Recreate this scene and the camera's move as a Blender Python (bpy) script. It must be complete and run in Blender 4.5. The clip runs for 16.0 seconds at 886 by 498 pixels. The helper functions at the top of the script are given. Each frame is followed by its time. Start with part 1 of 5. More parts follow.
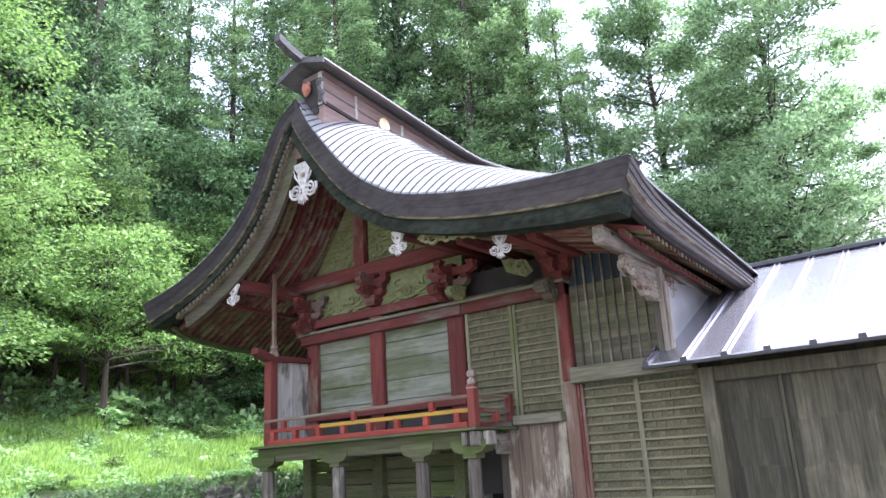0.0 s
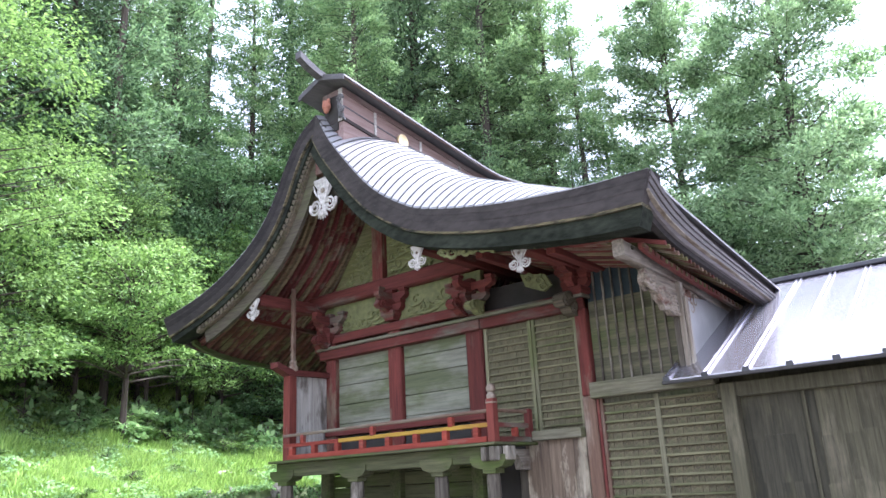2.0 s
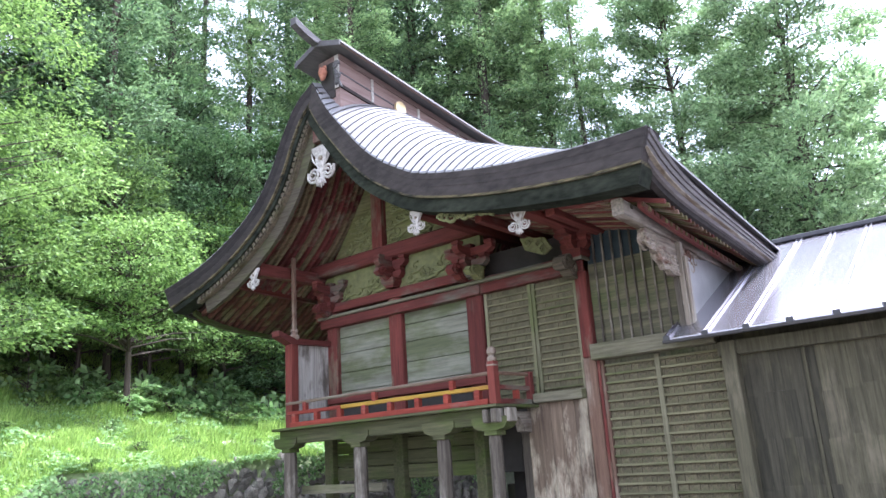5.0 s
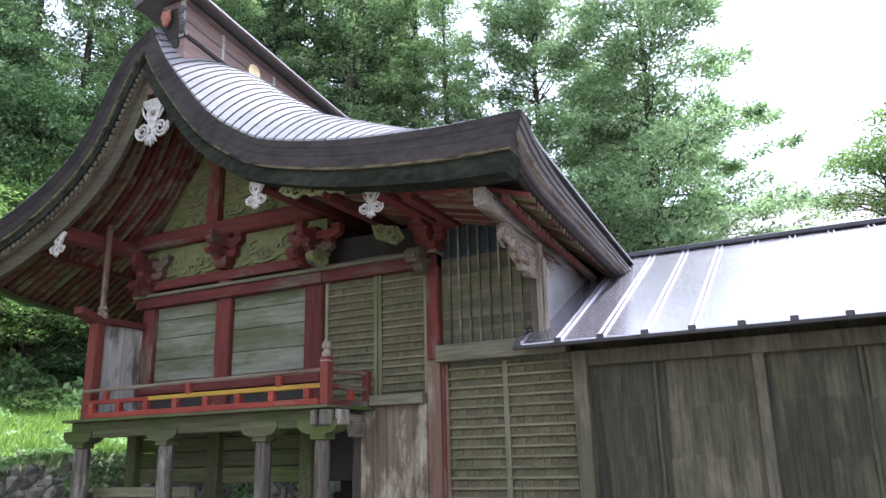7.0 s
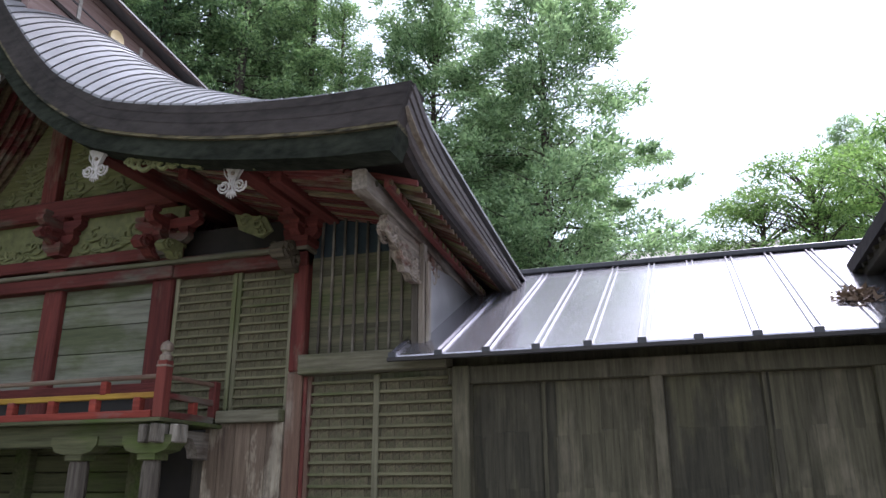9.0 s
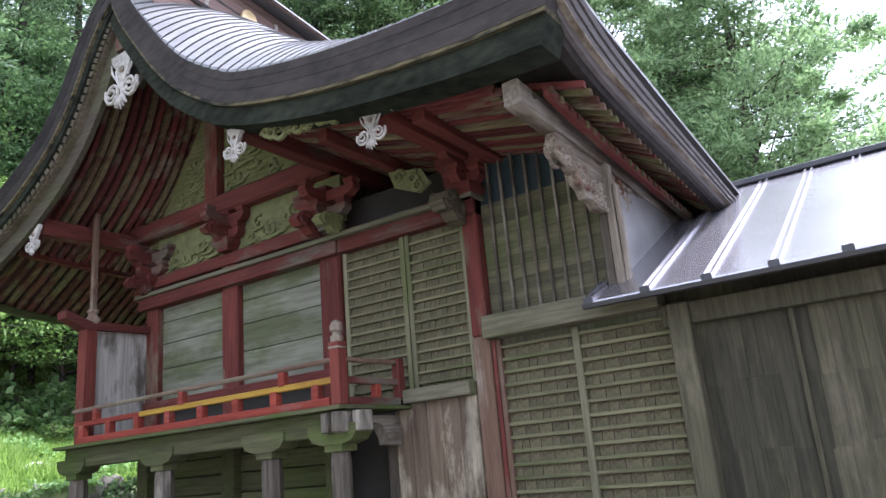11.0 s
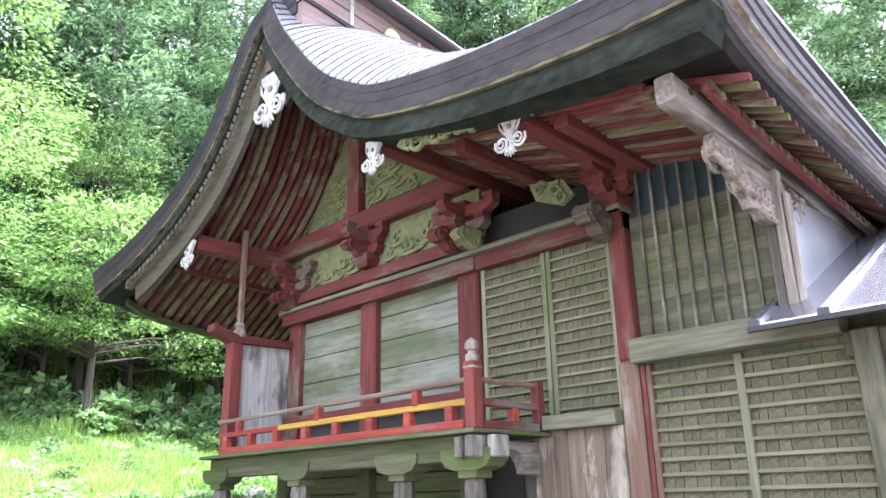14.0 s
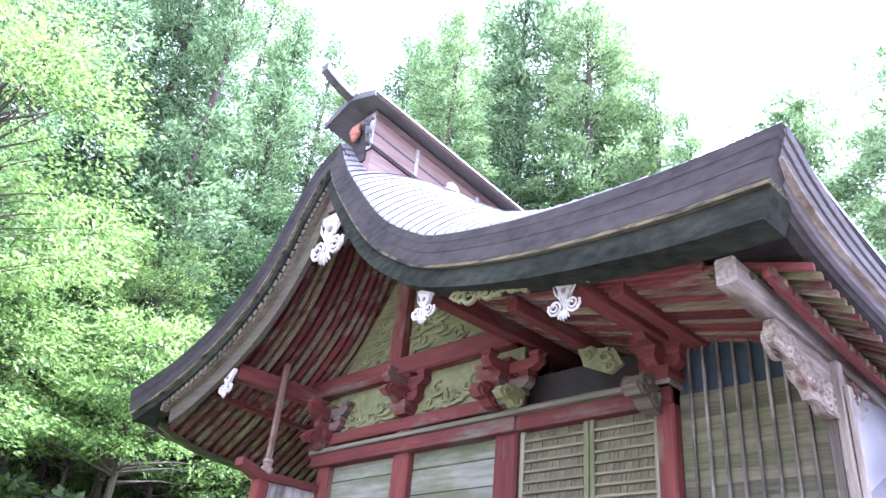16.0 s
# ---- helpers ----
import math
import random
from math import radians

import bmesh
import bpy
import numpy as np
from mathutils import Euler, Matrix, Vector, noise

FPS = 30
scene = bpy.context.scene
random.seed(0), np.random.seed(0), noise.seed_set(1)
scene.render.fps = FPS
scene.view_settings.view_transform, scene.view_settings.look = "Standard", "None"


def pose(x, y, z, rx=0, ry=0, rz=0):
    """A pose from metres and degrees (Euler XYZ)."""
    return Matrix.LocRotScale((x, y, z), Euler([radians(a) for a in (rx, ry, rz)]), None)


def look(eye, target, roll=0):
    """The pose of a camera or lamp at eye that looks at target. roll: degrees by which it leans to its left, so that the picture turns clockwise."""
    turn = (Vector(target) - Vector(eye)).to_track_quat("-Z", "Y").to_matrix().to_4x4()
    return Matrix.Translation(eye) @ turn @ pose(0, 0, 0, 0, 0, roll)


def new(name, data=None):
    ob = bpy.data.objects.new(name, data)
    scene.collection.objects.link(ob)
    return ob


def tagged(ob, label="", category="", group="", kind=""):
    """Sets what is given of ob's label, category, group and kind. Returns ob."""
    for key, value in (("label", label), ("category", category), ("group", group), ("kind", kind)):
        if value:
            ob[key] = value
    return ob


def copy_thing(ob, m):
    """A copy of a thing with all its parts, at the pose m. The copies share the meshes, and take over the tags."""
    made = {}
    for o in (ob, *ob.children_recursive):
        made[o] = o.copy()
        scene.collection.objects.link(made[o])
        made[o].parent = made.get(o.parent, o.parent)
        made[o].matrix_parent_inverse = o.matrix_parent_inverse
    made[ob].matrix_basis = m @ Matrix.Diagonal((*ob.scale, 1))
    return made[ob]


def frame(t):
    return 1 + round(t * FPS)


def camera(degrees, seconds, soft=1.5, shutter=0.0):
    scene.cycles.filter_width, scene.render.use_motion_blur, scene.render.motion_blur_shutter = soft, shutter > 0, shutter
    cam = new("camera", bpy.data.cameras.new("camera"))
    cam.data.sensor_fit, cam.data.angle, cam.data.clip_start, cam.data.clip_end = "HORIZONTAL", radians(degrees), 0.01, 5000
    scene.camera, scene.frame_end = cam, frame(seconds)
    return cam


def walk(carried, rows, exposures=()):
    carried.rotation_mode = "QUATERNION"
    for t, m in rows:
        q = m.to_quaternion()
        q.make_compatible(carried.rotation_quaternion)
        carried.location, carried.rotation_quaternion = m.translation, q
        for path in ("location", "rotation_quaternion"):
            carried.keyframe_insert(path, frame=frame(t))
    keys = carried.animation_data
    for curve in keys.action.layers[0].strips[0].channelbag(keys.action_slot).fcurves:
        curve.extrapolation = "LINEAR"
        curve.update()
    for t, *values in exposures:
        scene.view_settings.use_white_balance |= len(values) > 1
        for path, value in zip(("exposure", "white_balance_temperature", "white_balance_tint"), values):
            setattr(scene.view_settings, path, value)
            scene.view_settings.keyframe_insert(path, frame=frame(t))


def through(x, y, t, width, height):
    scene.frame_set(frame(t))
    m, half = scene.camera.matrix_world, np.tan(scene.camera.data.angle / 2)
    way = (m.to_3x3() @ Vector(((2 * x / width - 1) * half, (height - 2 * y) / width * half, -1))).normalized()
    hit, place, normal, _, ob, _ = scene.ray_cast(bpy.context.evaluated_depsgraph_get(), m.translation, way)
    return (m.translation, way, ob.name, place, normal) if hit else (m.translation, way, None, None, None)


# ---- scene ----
cam = camera(60.7, 16.0)
PATH = [
    (0, (0.925, 0.231, 1.923), (-0.243, 1.759, 2.469), -3.4),
    (0.5, (0.916, 0.23, 1.885), (-0.301, 1.714, 2.449), -2.4),
    (1, (0.915, 0.229, 1.87), (-0.313, 1.699, 2.448), -2.0),
    (1.5, (0.91, 0.207, 1.881), (-0.299, 1.684, 2.479), -4.0),
    (2, (0.899, 0.172, 1.87), (-0.291, 1.666, 2.463), -3.0),
    (2.5, (0.905, 0.197, 1.865), (-0.307, 1.701, 2.38), -3.6),
    (3, (0.911, 0.224, 1.876), (-0.288, 1.743, 2.379), -2.8),
    (3.2, (0.914, 0.244, 1.908), (-0.298, 1.754, 2.406), -4.2),
    (5.3, (0.838, 0.242, 1.692), (-0.363, 1.747, 2.234), -3.6),
    (5.5, (0.817, 0.279, 1.729), (-0.352, 1.813, 2.26), -2.2),
    (6, (0.701, 0.542, 1.729), (-0.359, 2.146, 2.279), -0.6),
    (6.5, (0.528, 0.794, 1.696), (-0.478, 2.434, 2.24), -0.6),
    (7, (0.33, 1.143, 1.748), (-0.553, 2.858, 2.275), -1.4),
    (7.5, (0.241, 1.521, 1.678), (-0.605, 3.229, 2.282), 0.9),
    (8, (0.127, 1.848, 1.645), (-0.518, 3.627, 2.292), 0.3),
    (8.2, (0.067, 1.899, 1.663), (-0.487, 3.706, 2.319), 1.7),
    (10.3, (-0.201, 3.138, 1.668), (-0.937, 4.922, 2.189), -3.8),
    (10.5, (-0.283, 3.235, 1.709), (-1.069, 4.991, 2.255), -2.7),
    (11, (-0.477, 3.543, 1.795), (-1.545, 5.145, 2.337), -5.1),
    (11.5, (-0.645, 3.709, 1.731), (-1.952, 5.136, 2.239), -3.5),
    (12, (-0.719, 3.797, 1.729), (-2.027, 5.203, 2.288), -3.1),
    (12.5, (-0.708, 3.907, 1.722), (-2.036, 5.284, 2.305), -3.7),
    (13, (-0.673, 3.964, 1.749), (-2.01, 5.328, 2.34), -3.0),
    (13.5, (-0.673, 3.924, 1.786), (-1.981, 5.308, 2.396), -2.6),
    (14, (-0.708, 3.904, 1.797), (-2.05, 5.247, 2.428), -1.2),
    (14.5, (-0.735, 3.889, 1.786), (-2.131, 5.176, 2.415), 1.0),
    (15, (-0.74, 3.877, 1.797), (-2.095, 5.155, 2.525), 3.4),
    (15.5, (-0.758, 3.852, 1.822), (-2.064, 5.094, 2.688), 7.2),
    (16, (-0.756, 3.821, 1.889), (-2.07, 4.973, 2.861), 5.9),
]
walk(cam, [(t, look(eye, target, roll)) for t, eye, target, roll in PATH], exposures=[(0, 1.62, 5450, 22), (3, 1.64, 5450, 22), (5.5, 1.62, 5450, 22), (6.5, 1.36, 5500, 21), (7.5, 1.0, 5550, 20), (8.2, 0.7, 5600, 20), (10.3, 0.45, 5600, 20), (10.7, 0.75, 5600, 20), (11.5, 2.0, 5450, 22), (12.5, 2.36, 5450, 22), (14.5, 2.48, 5400, 23), (15.2, 2.62, 5250, 30), (16, 2.62, 5150, 34)])

# ---- light ----
world = bpy.data.worlds.new("sky")
scene.world = world
world.use_nodes = True
wn, wl = world.node_tree.nodes, world.node_tree.links
sky = wn.new("ShaderNodeTexSky")
sky.sky_type, sky.sun_disc = "NISHITA", False
SUN_AZ, SUN_EL = -25, 62  # degrees to the left of +y, and up
sky.sun_elevation, sky.sun_rotation = radians(SUN_EL), radians(-SUN_AZ)
sky.dust_density, sky.air_density = 4.0, 1.0
haze = wn.new("ShaderNodeMix")
haze.data_type = "RGBA"
haze.inputs[0].default_value = 0.65
haze.inputs[7].default_value = (9.5, 9.8, 10.0, 1)
wl.new(sky.outputs[0], haze.inputs[6])
wl.new(haze.outputs[2], wn["Background"].inputs[0])
wn["Background"].inputs[1].default_value = 0.17
sun = new("sun", bpy.data.lights.new("sun", "SUN"))
sun.data.energy, sun.data.angle, sun.data.color = 5.5, radians(6), (1.0, 0.96, 0.9)
sun.matrix_world = look((-30 * math.sin(radians(SUN_AZ)), 30 * math.cos(radians(SUN_AZ)), 30 * math.tan(radians(SUN_EL))), (0, 0, 0))


# ---- materials ----
def tree_of(m):
    m.use_nodes = True
    n, l = m.node_tree.nodes, m.node_tree.links
    return n, l, n["Principled BSDF"]


def ramp(n, l, fac, stops):
    r = n.new("ShaderNodeValToRGB")
    e = r.color_ramp.elements
    while len(e) < len(stops):
        e.new(0.5)
    for k, (p, c) in zip(e, stops):
        k.position, k.color = p, (*c, 1)
    l.new(fac, r.inputs[0])
    return r.outputs[0]


def noise_at(n, l, coord, scale, detail=4.0, stretch=(1, 1, 1), rough=0.55):
    mp = n.new("ShaderNodeMapping")
    mp.inputs[3].default_value = stretch
    l.new(coord, mp.inputs[0])
    t = n.new("ShaderNodeTexNoise")
    t.inputs["Scale"].default_value, t.inputs["Detail"].default_value = scale, detail
    t.inputs["Roughness"].default_value = rough
    l.new(mp.outputs[0], t.inputs[0])
    return t.outputs[0]


def mixed(n, l, fac, a, b, kind="MIX"):
    x = n.new("ShaderNodeMix")
    x.data_type, x.blend_type = "RGBA", kind
    for value, slot in ((fac, 0), (a, 6), (b, 7)):
        if isinstance(value, (int, float)):
            x.inputs[slot].default_value = value
        elif isinstance(value, tuple):
            x.inputs[slot].default_value = (*value, 1)
        else:
            l.new(value, x.inputs[slot])
    return x.outputs[2]


def bumped(n, l, b, height, strength, distance=0.01):
    k = n.new("ShaderNodeBump")
    k.inputs["Strength"].default_value, k.inputs["Distance"].default_value = strength, distance
    l.new(height, k.inputs["Height"])
    l.new(k.outputs[0], b.inputs["Normal"])


def vary(n, l, colour, low=0.75, high=1.2):
    """Piece by piece lighter or darker."""
    info = n.new("ShaderNodeObjectInfo")
    r = n.new("ShaderNodeMapRange")
    r.inputs[3].default_value, r.inputs[4].default_value = low, high
    l.new(info.outputs["Random"], r.inputs[0])
    h = n.new("ShaderNodeHueSaturation")
    l.new(r.outputs[0], h.inputs["Value"])
    l.new(colour, h.inputs["Color"])
    return h.outputs[0]


AXIS = {"x": (0.06, 1, 1), "y": (1, 0.06, 1), "z": (1, 1, 0.06)}


def wood(name, axis, dark, light, stain=None, amount=0.5, grain=26.0, rough=0.85, stain_scale=1.6, spread=(0.8, 1.2)):
    """Weathered timber: grain along an axis, a second colour in patches."""
    dark, light = (tuple(0.61 * v for v in q) for q in (dark, light))
    stain = stain and tuple(0.61 * v for v in stain)
    m = bpy.data.materials.new(name)
    n, l, b = tree_of(m)
    c = n.new("ShaderNodeTexCoord").outputs["Object"]
    g = noise_at(n, l, c, grain, 6, AXIS[axis], 0.7)
    col = ramp(n, l, g, [(0.3, dark), (0.7, light)])
    if stain:
        p = noise_at(n, l, c, stain_scale, 5, tuple(0.35 if v < 1 else 1 for v in AXIS[axis]), 0.65)
        edge = 0.62 - 0.3 * amount
        k = ramp(n, l, p, [(edge, (0, 0, 0)), (edge + 0.14, (1, 1, 1))])
        fine = ramp(n, l, g, [(0.35, tuple(v * 0.6 for v in stain)), (0.65, stain)])
        col = mixed(n, l, k, col, fine)
    col = vary(n, l, col, *spread)
    l.new(col, b.inputs["Base Color"])
    b.inputs["Roughness"].default_value = rough
    b.inputs["Specular IOR Level"].default_value = 0.25
    bumped(n, l, b, g, 0.5, 0.006)
    return m


def plain(name, dark, light, scale=8.0, rough=0.7, metal=0.0, bump=0.3, distance=0.01, stretch=(1, 1, 1), spread=(0.9, 1.1), spec=0.5):
    m = bpy.data.materials.new(name)
    n, l, b = tree_of(m)
    c = n.new("ShaderNodeTexCoord").outputs["Object"]
    a = noise_at(n, l, c, scale, 6, stretch)
    big = noise_at(n, l, c, scale * 0.13, 3, stretch)
    col = mixed(n, l, 0.5, ramp(n, l, a, [(0.3, dark), (0.7, light)]), ramp(n, l, big, [(0.3, dark), (0.7, light)]))
    l.new(vary(n, l, col, *spread), b.inputs["Base Color"])
    b.inputs["Roughness"].default_value, b.inputs["Metallic"].default_value = rough, metal
    b.inputs["Specular IOR Level"].default_value = spec
    bumped(n, l, b, a, bump, distance)
    return m


def leaf(name, dark, light, through=0.3):
    m = bpy.data.materials.new(name)
    n, l, b = tree_of(m)
    isl = n.new("ShaderNodeNewGeometry").outputs["Random Per Island"]
    c = n.new("ShaderNodeTexCoord").outputs["Object"]
    patch = noise_at(n, l, c, 0.5, 3)
    add = n.new("ShaderNodeMath")
    add.operation = "ADD"
    l.new(isl, add.inputs[0])
    l.new(patch, add.inputs[1])
    half = n.new("ShaderNodeMath")
    half.operation = "MULTIPLY"
    half.inputs[1].default_value = 0.5
    l.new(add.outputs[0], half.inputs[0])
    col = vary(n, l, ramp(n, l, half.outputs[0], [(0.2, dark), (0.8, light)]), 0.85, 1.15)
    l.new(col, b.inputs["Base Color"])
    b.inputs["Roughness"].default_value = 0.6
    b.inputs["Specular IOR Level"].default_value = 0.3
    t = n.new("ShaderNodeBsdfTranslucent")
    l.new(mixed(n, l, 1.0, col, (0.95, 1.0, 0.82), "MULTIPLY"), t.inputs[0])
    x = n.new("ShaderNodeMixShader")
    x.inputs[0].default_value = through
    l.new(b.outputs[0], x.inputs[1])
    l.new(t.outputs[0], x.inputs[2])
    l.new(x.outputs[0], n["Material Output"].inputs[0])
    return m


RED, RED2 = (0.085, 0.021, 0.016), (0.19, 0.047, 0.034)
GREY, GREEN = (0.2, 0.19, 0.14), (0.2, 0.215, 0.1)
red_x = wood("worn_red_paint_x", "x", RED, RED2, GREY, 0.34)
red_y = wood("worn_red_paint_y", "y", RED, RED2, GREY, 0.34)
red_z = wood("worn_red_paint_z", "z", RED, RED2, (0.24, 0.17, 0.11), 0.34, stain_scale=3)
red_bright_z = wood("red_paint_z", "z", (0.11, 0.024, 0.017), (0.24, 0.06, 0.04), (0.3, 0.23, 0.18), 0.25, stain_scale=4)
rail_mat = wood("worn_brown_rail", "x", (0.13, 0.075, 0.05), (0.27, 0.18, 0.12), (0.3, 0.26, 0.18), 0.4)
# soffit boards, darker than the rafters below them
soffit_mat = wood("dark_soffit_board", "x", (0.035, 0.018, 0.014), (0.08, 0.045, 0.032), (0.06, 0.055, 0.03), 0.4)
pale_post = wood("bleached_post", "z", (0.13, 0.1, 0.07), (0.38, 0.33, 0.255), (0.56, 0.51, 0.42), 0.4, stain_scale=4)
shingle_mat = wood("split_shingle", "z", (0.032, 0.027, 0.015), (0.235, 0.2, 0.115), (0.16, 0.155, 0.075), 0.4, 5, stain_scale=1.2, spread=(0.82, 1.14))
back_x = wood("mossy_clapboard", "x", (0.075, 0.07, 0.04), (0.19, 0.18, 0.1), (0.12, 0.14, 0.05), 0.5, 30, spread=(0.7, 1.15))
red_bright = wood("red_paint", "x", (0.2, 0.032, 0.02), (0.36, 0.07, 0.04), (0.28, 0.2, 0.16), 0.22)
yellow = wood("yellow_paint", "x", (0.34, 0.2, 0.025), (0.55, 0.34, 0.05), (0.24, 0.06, 0.03), 0.5, stain_scale=0.9)
board_x = wood("pale_board", "x", (0.15, 0.15, 0.105), (0.32, 0.32, 0.24), (0.17, 0.19, 0.095), 0.55, 18, spread=(0.85, 1.1))
moss_x = wood("mossy_timber_x", "x", (0.06, 0.062, 0.026), (0.15, 0.15, 0.07), (0.1, 0.14, 0.028), 0.55)
moss_y = wood("mossy_timber_y", "y", (0.06, 0.062, 0.026), (0.15, 0.15, 0.07), (0.1, 0.14, 0.028), 0.5)
grey_z = wood("grey_timber_z", "z", (0.06, 0.048, 0.033), (0.18, 0.155, 0.115), (0.4, 0.36, 0.28), 0.32, stain_scale=3)
grey_x = wood("grey_timber_x", "x", (0.11, 0.1, 0.06), (0.28, 0.26, 0.17), (0.17, 0.18, 0.075), 0.4)
grey_y = wood("grey_timber_y", "y", (0.15, 0.125, 0.095), (0.42, 0.375, 0.3), (0.16, 0.12, 0.08), 0.5, stain_scale=3)
white_z = wood("flaking_white_board", "z", (0.32, 0.295, 0.25), (0.66, 0.62, 0.54), (0.2, 0.17, 0.135), 0.45, 20, stain_scale=3)
brown_z = wood("brown_board", "z", (0.09, 0.062, 0.042), (0.25, 0.19, 0.125), (0.62, 0.54, 0.38), 0.45, 22, stain_scale=3.2)
dark_z = wood("dark_board", "z", (0.032, 0.029, 0.018), (0.088, 0.08, 0.05), (0.13, 0.12, 0.065), 0.4, 26, stain_scale=2.5)
olive_z = wood("olive_board", "z", (0.05, 0.046, 0.026), (0.145, 0.132, 0.078), (0.21, 0.185, 0.12), 0.35, 26, stain_scale=2.5)
lath_x = wood("olive_lath", "x", (0.125, 0.118, 0.06), (0.26, 0.245, 0.135), (0.14, 0.155, 0.06), 0.4)
lath_z = wood("olive_stile", "z", (0.14, 0.13, 0.075), (0.29, 0.27, 0.165), (0.16, 0.175, 0.07), 0.4)
back_z = wood("louvre_back", "z", (0.065, 0.06, 0.04), (0.19, 0.182, 0.12), (0.1, 0.115, 0.055), 0.45, 34)
gable_x = wood("green_gable_board", "x", (0.08, 0.085, 0.028), (0.215, 0.22, 0.08), (0.24, 0.235, 0.11), 0.4, stain_scale=3)
carve = plain("carved_white", (0.12, 0.105, 0.085), (0.5, 0.48, 0.43), 18, 0.85, bump=0.5)
carve_grey = wood("carved_grey", "y", (0.11, 0.08, 0.055), (0.46, 0.4, 0.31), (0.2, 0.095, 0.06), 0.35, stain_scale=6)
carve_green = plain("carved_green", (0.048, 0.052, 0.018), (0.165, 0.17, 0.062), 12, 0.85, bump=0.6)
copper = plain("roof_sheet", (0.16, 0.157, 0.155), (0.27, 0.266, 0.26), 5, 0.5, 0.3, 0.15, 0.004, (1, 0.2, 1), (0.88, 1.1))
bark = plain("black_roof_edge", (0.012, 0.0105, 0.0095), (0.042, 0.036, 0.032), 9, 0.8, 0, 0.6, 0.012, (0.6, 1, 1.6), (0.7, 1.3), 0.1)
bark_grey = plain("weathered_roof_edge", (0.035, 0.033, 0.032), (0.105, 0.1, 0.097), 9, 0.7, 0, 0.5, 0.01, (1, 0.2, 6), (0.9, 1.1), 0.3)
bark_strip = wood("mossy_edge_strip", "x", (0.03, 0.028, 0.014), (0.24, 0.2, 0.1), (0.02, 0.021, 0.012), 0.45, stain_scale=7)
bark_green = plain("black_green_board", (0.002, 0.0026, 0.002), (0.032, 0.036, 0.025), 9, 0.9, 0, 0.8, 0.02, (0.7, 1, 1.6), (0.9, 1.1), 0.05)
tin = plain("brown_steel_roof", (0.38, 0.365, 0.39), (0.48, 0.465, 0.49), 2.5, 0.24, 0.85, 0.06, 0.004, (0.4, 0.12, 1), (0.95, 1.05))
tin_dark = plain("dark_gutter", (0.02, 0.02, 0.021), (0.045, 0.044, 0.044), 8, 0.4, 0.3, 0.05)
flash_mat = plain("grey_flashing", (0.13, 0.13, 0.125), (0.25, 0.245, 0.235), 4, 0.4, 0.2, 0.1)
# near-black fill: the shade of voids and recesses put into the colour
void_mat = plain("shade_black", (0.012, 0.0105, 0.008), (0.028, 0.024, 0.018), 6, 0.9)
teal = plain("dark_teal", (0.006, 0.015, 0.018), (0.02, 0.034, 0.038), 9, 0.85)
stone = plain("field_stone", (0.07, 0.066, 0.048), (0.33, 0.305, 0.25), 5, 0.9, 0, 0.8, 0.03, spread=(0.6, 1.25))
trunk_mat = wood("tree_bark", "z", (0.05, 0.038, 0.028), (0.15, 0.12, 0.095), (0.12, 0.13, 0.08), 0.3, 9)
orange = plain("faded_orange_carving", (0.16, 0.06, 0.035), (0.36, 0.15, 0.09), 14, 0.85, bump=0.6)
gold = plain("gilded_crest", (0.6, 0.42, 0.18), (0.85, 0.72, 0.45), 6, 0.35, 0.6, 0.1)

ridge_mat = wood("faded_ridge_board", "y", (0.2, 0.13, 0.11), (0.34, 0.25, 0.22), (0.42, 0.36, 0.33), 0.4)
worn_post = wood("bleached_red_post", "z", (0.1, 0.057, 0.036), (0.22, 0.135, 0.088), (0.42, 0.35, 0.26), 0.5)
barge_mat = wood("pale_bargeboard", "x", (0.035, 0.029, 0.018), (0.1, 0.085, 0.055), (0.085, 0.085, 0.038), 0.5, stain_scale=3)
rafter_mat = wood("mossy_red_rafter", "x", (0.1, 0.026, 0.022), (0.21, 0.056, 0.045), (0.32, 0.28, 0.19), 0.36, stain_scale=3, spread=(0.6, 1.3))
pale_rafter = wood("bleached_rafter", "x", (0.14, 0.1, 0.055), (0.34, 0.28, 0.15), (0.17, 0.05, 0.04), 0.42, stain_scale=3, spread=(0.7, 1.2))
cap_x = wood("olive_timber_x", "x", (0.09, 0.08, 0.052), (0.2, 0.178, 0.12), (0.13, 0.13, 0.07), 0.4)
moulding_x = wood("beige_moulding", "x", (0.065, 0.052, 0.035), (0.18, 0.148, 0.095), (0.1, 0.09, 0.045), 0.45, stain_scale=5)
# lighter than the gable edge: sky light and glare put into the colour
eave_brown = plain("layered_skylit_eave_edge", (0.045, 0.039, 0.036), (0.115, 0.102, 0.096), 9, 0.6, 0, 0.5, 0.012, (1, 0.2, 6), (0.85, 1.15), 0.3)
moss_rafter = wood("mossy_rafter", "x", (0.075, 0.032, 0.02), (0.18, 0.075, 0.045), (0.21, 0.2, 0.085), 0.55, stain_scale=4, spread=(0.7, 1.25))
ground_mat = bpy.data.materials.new("grassy_earth")
n, l, b = tree_of(ground_mat)
c = n.new("ShaderNodeTexCoord").outputs["Object"]
g1, g2 = noise_at(n, l, c, 6, 6), noise_at(n, l, c, 0.6, 4)
grass_col = mixed(n, l, 0.5, ramp(n, l, g1, [(0.3, (0.1, 0.16, 0.035)), (0.7, (0.22, 0.33, 0.08))]), ramp(n, l, g2, [(0.35, (0.1, 0.13, 0.045)), (0.65, (0.22, 0.3, 0.09))]))
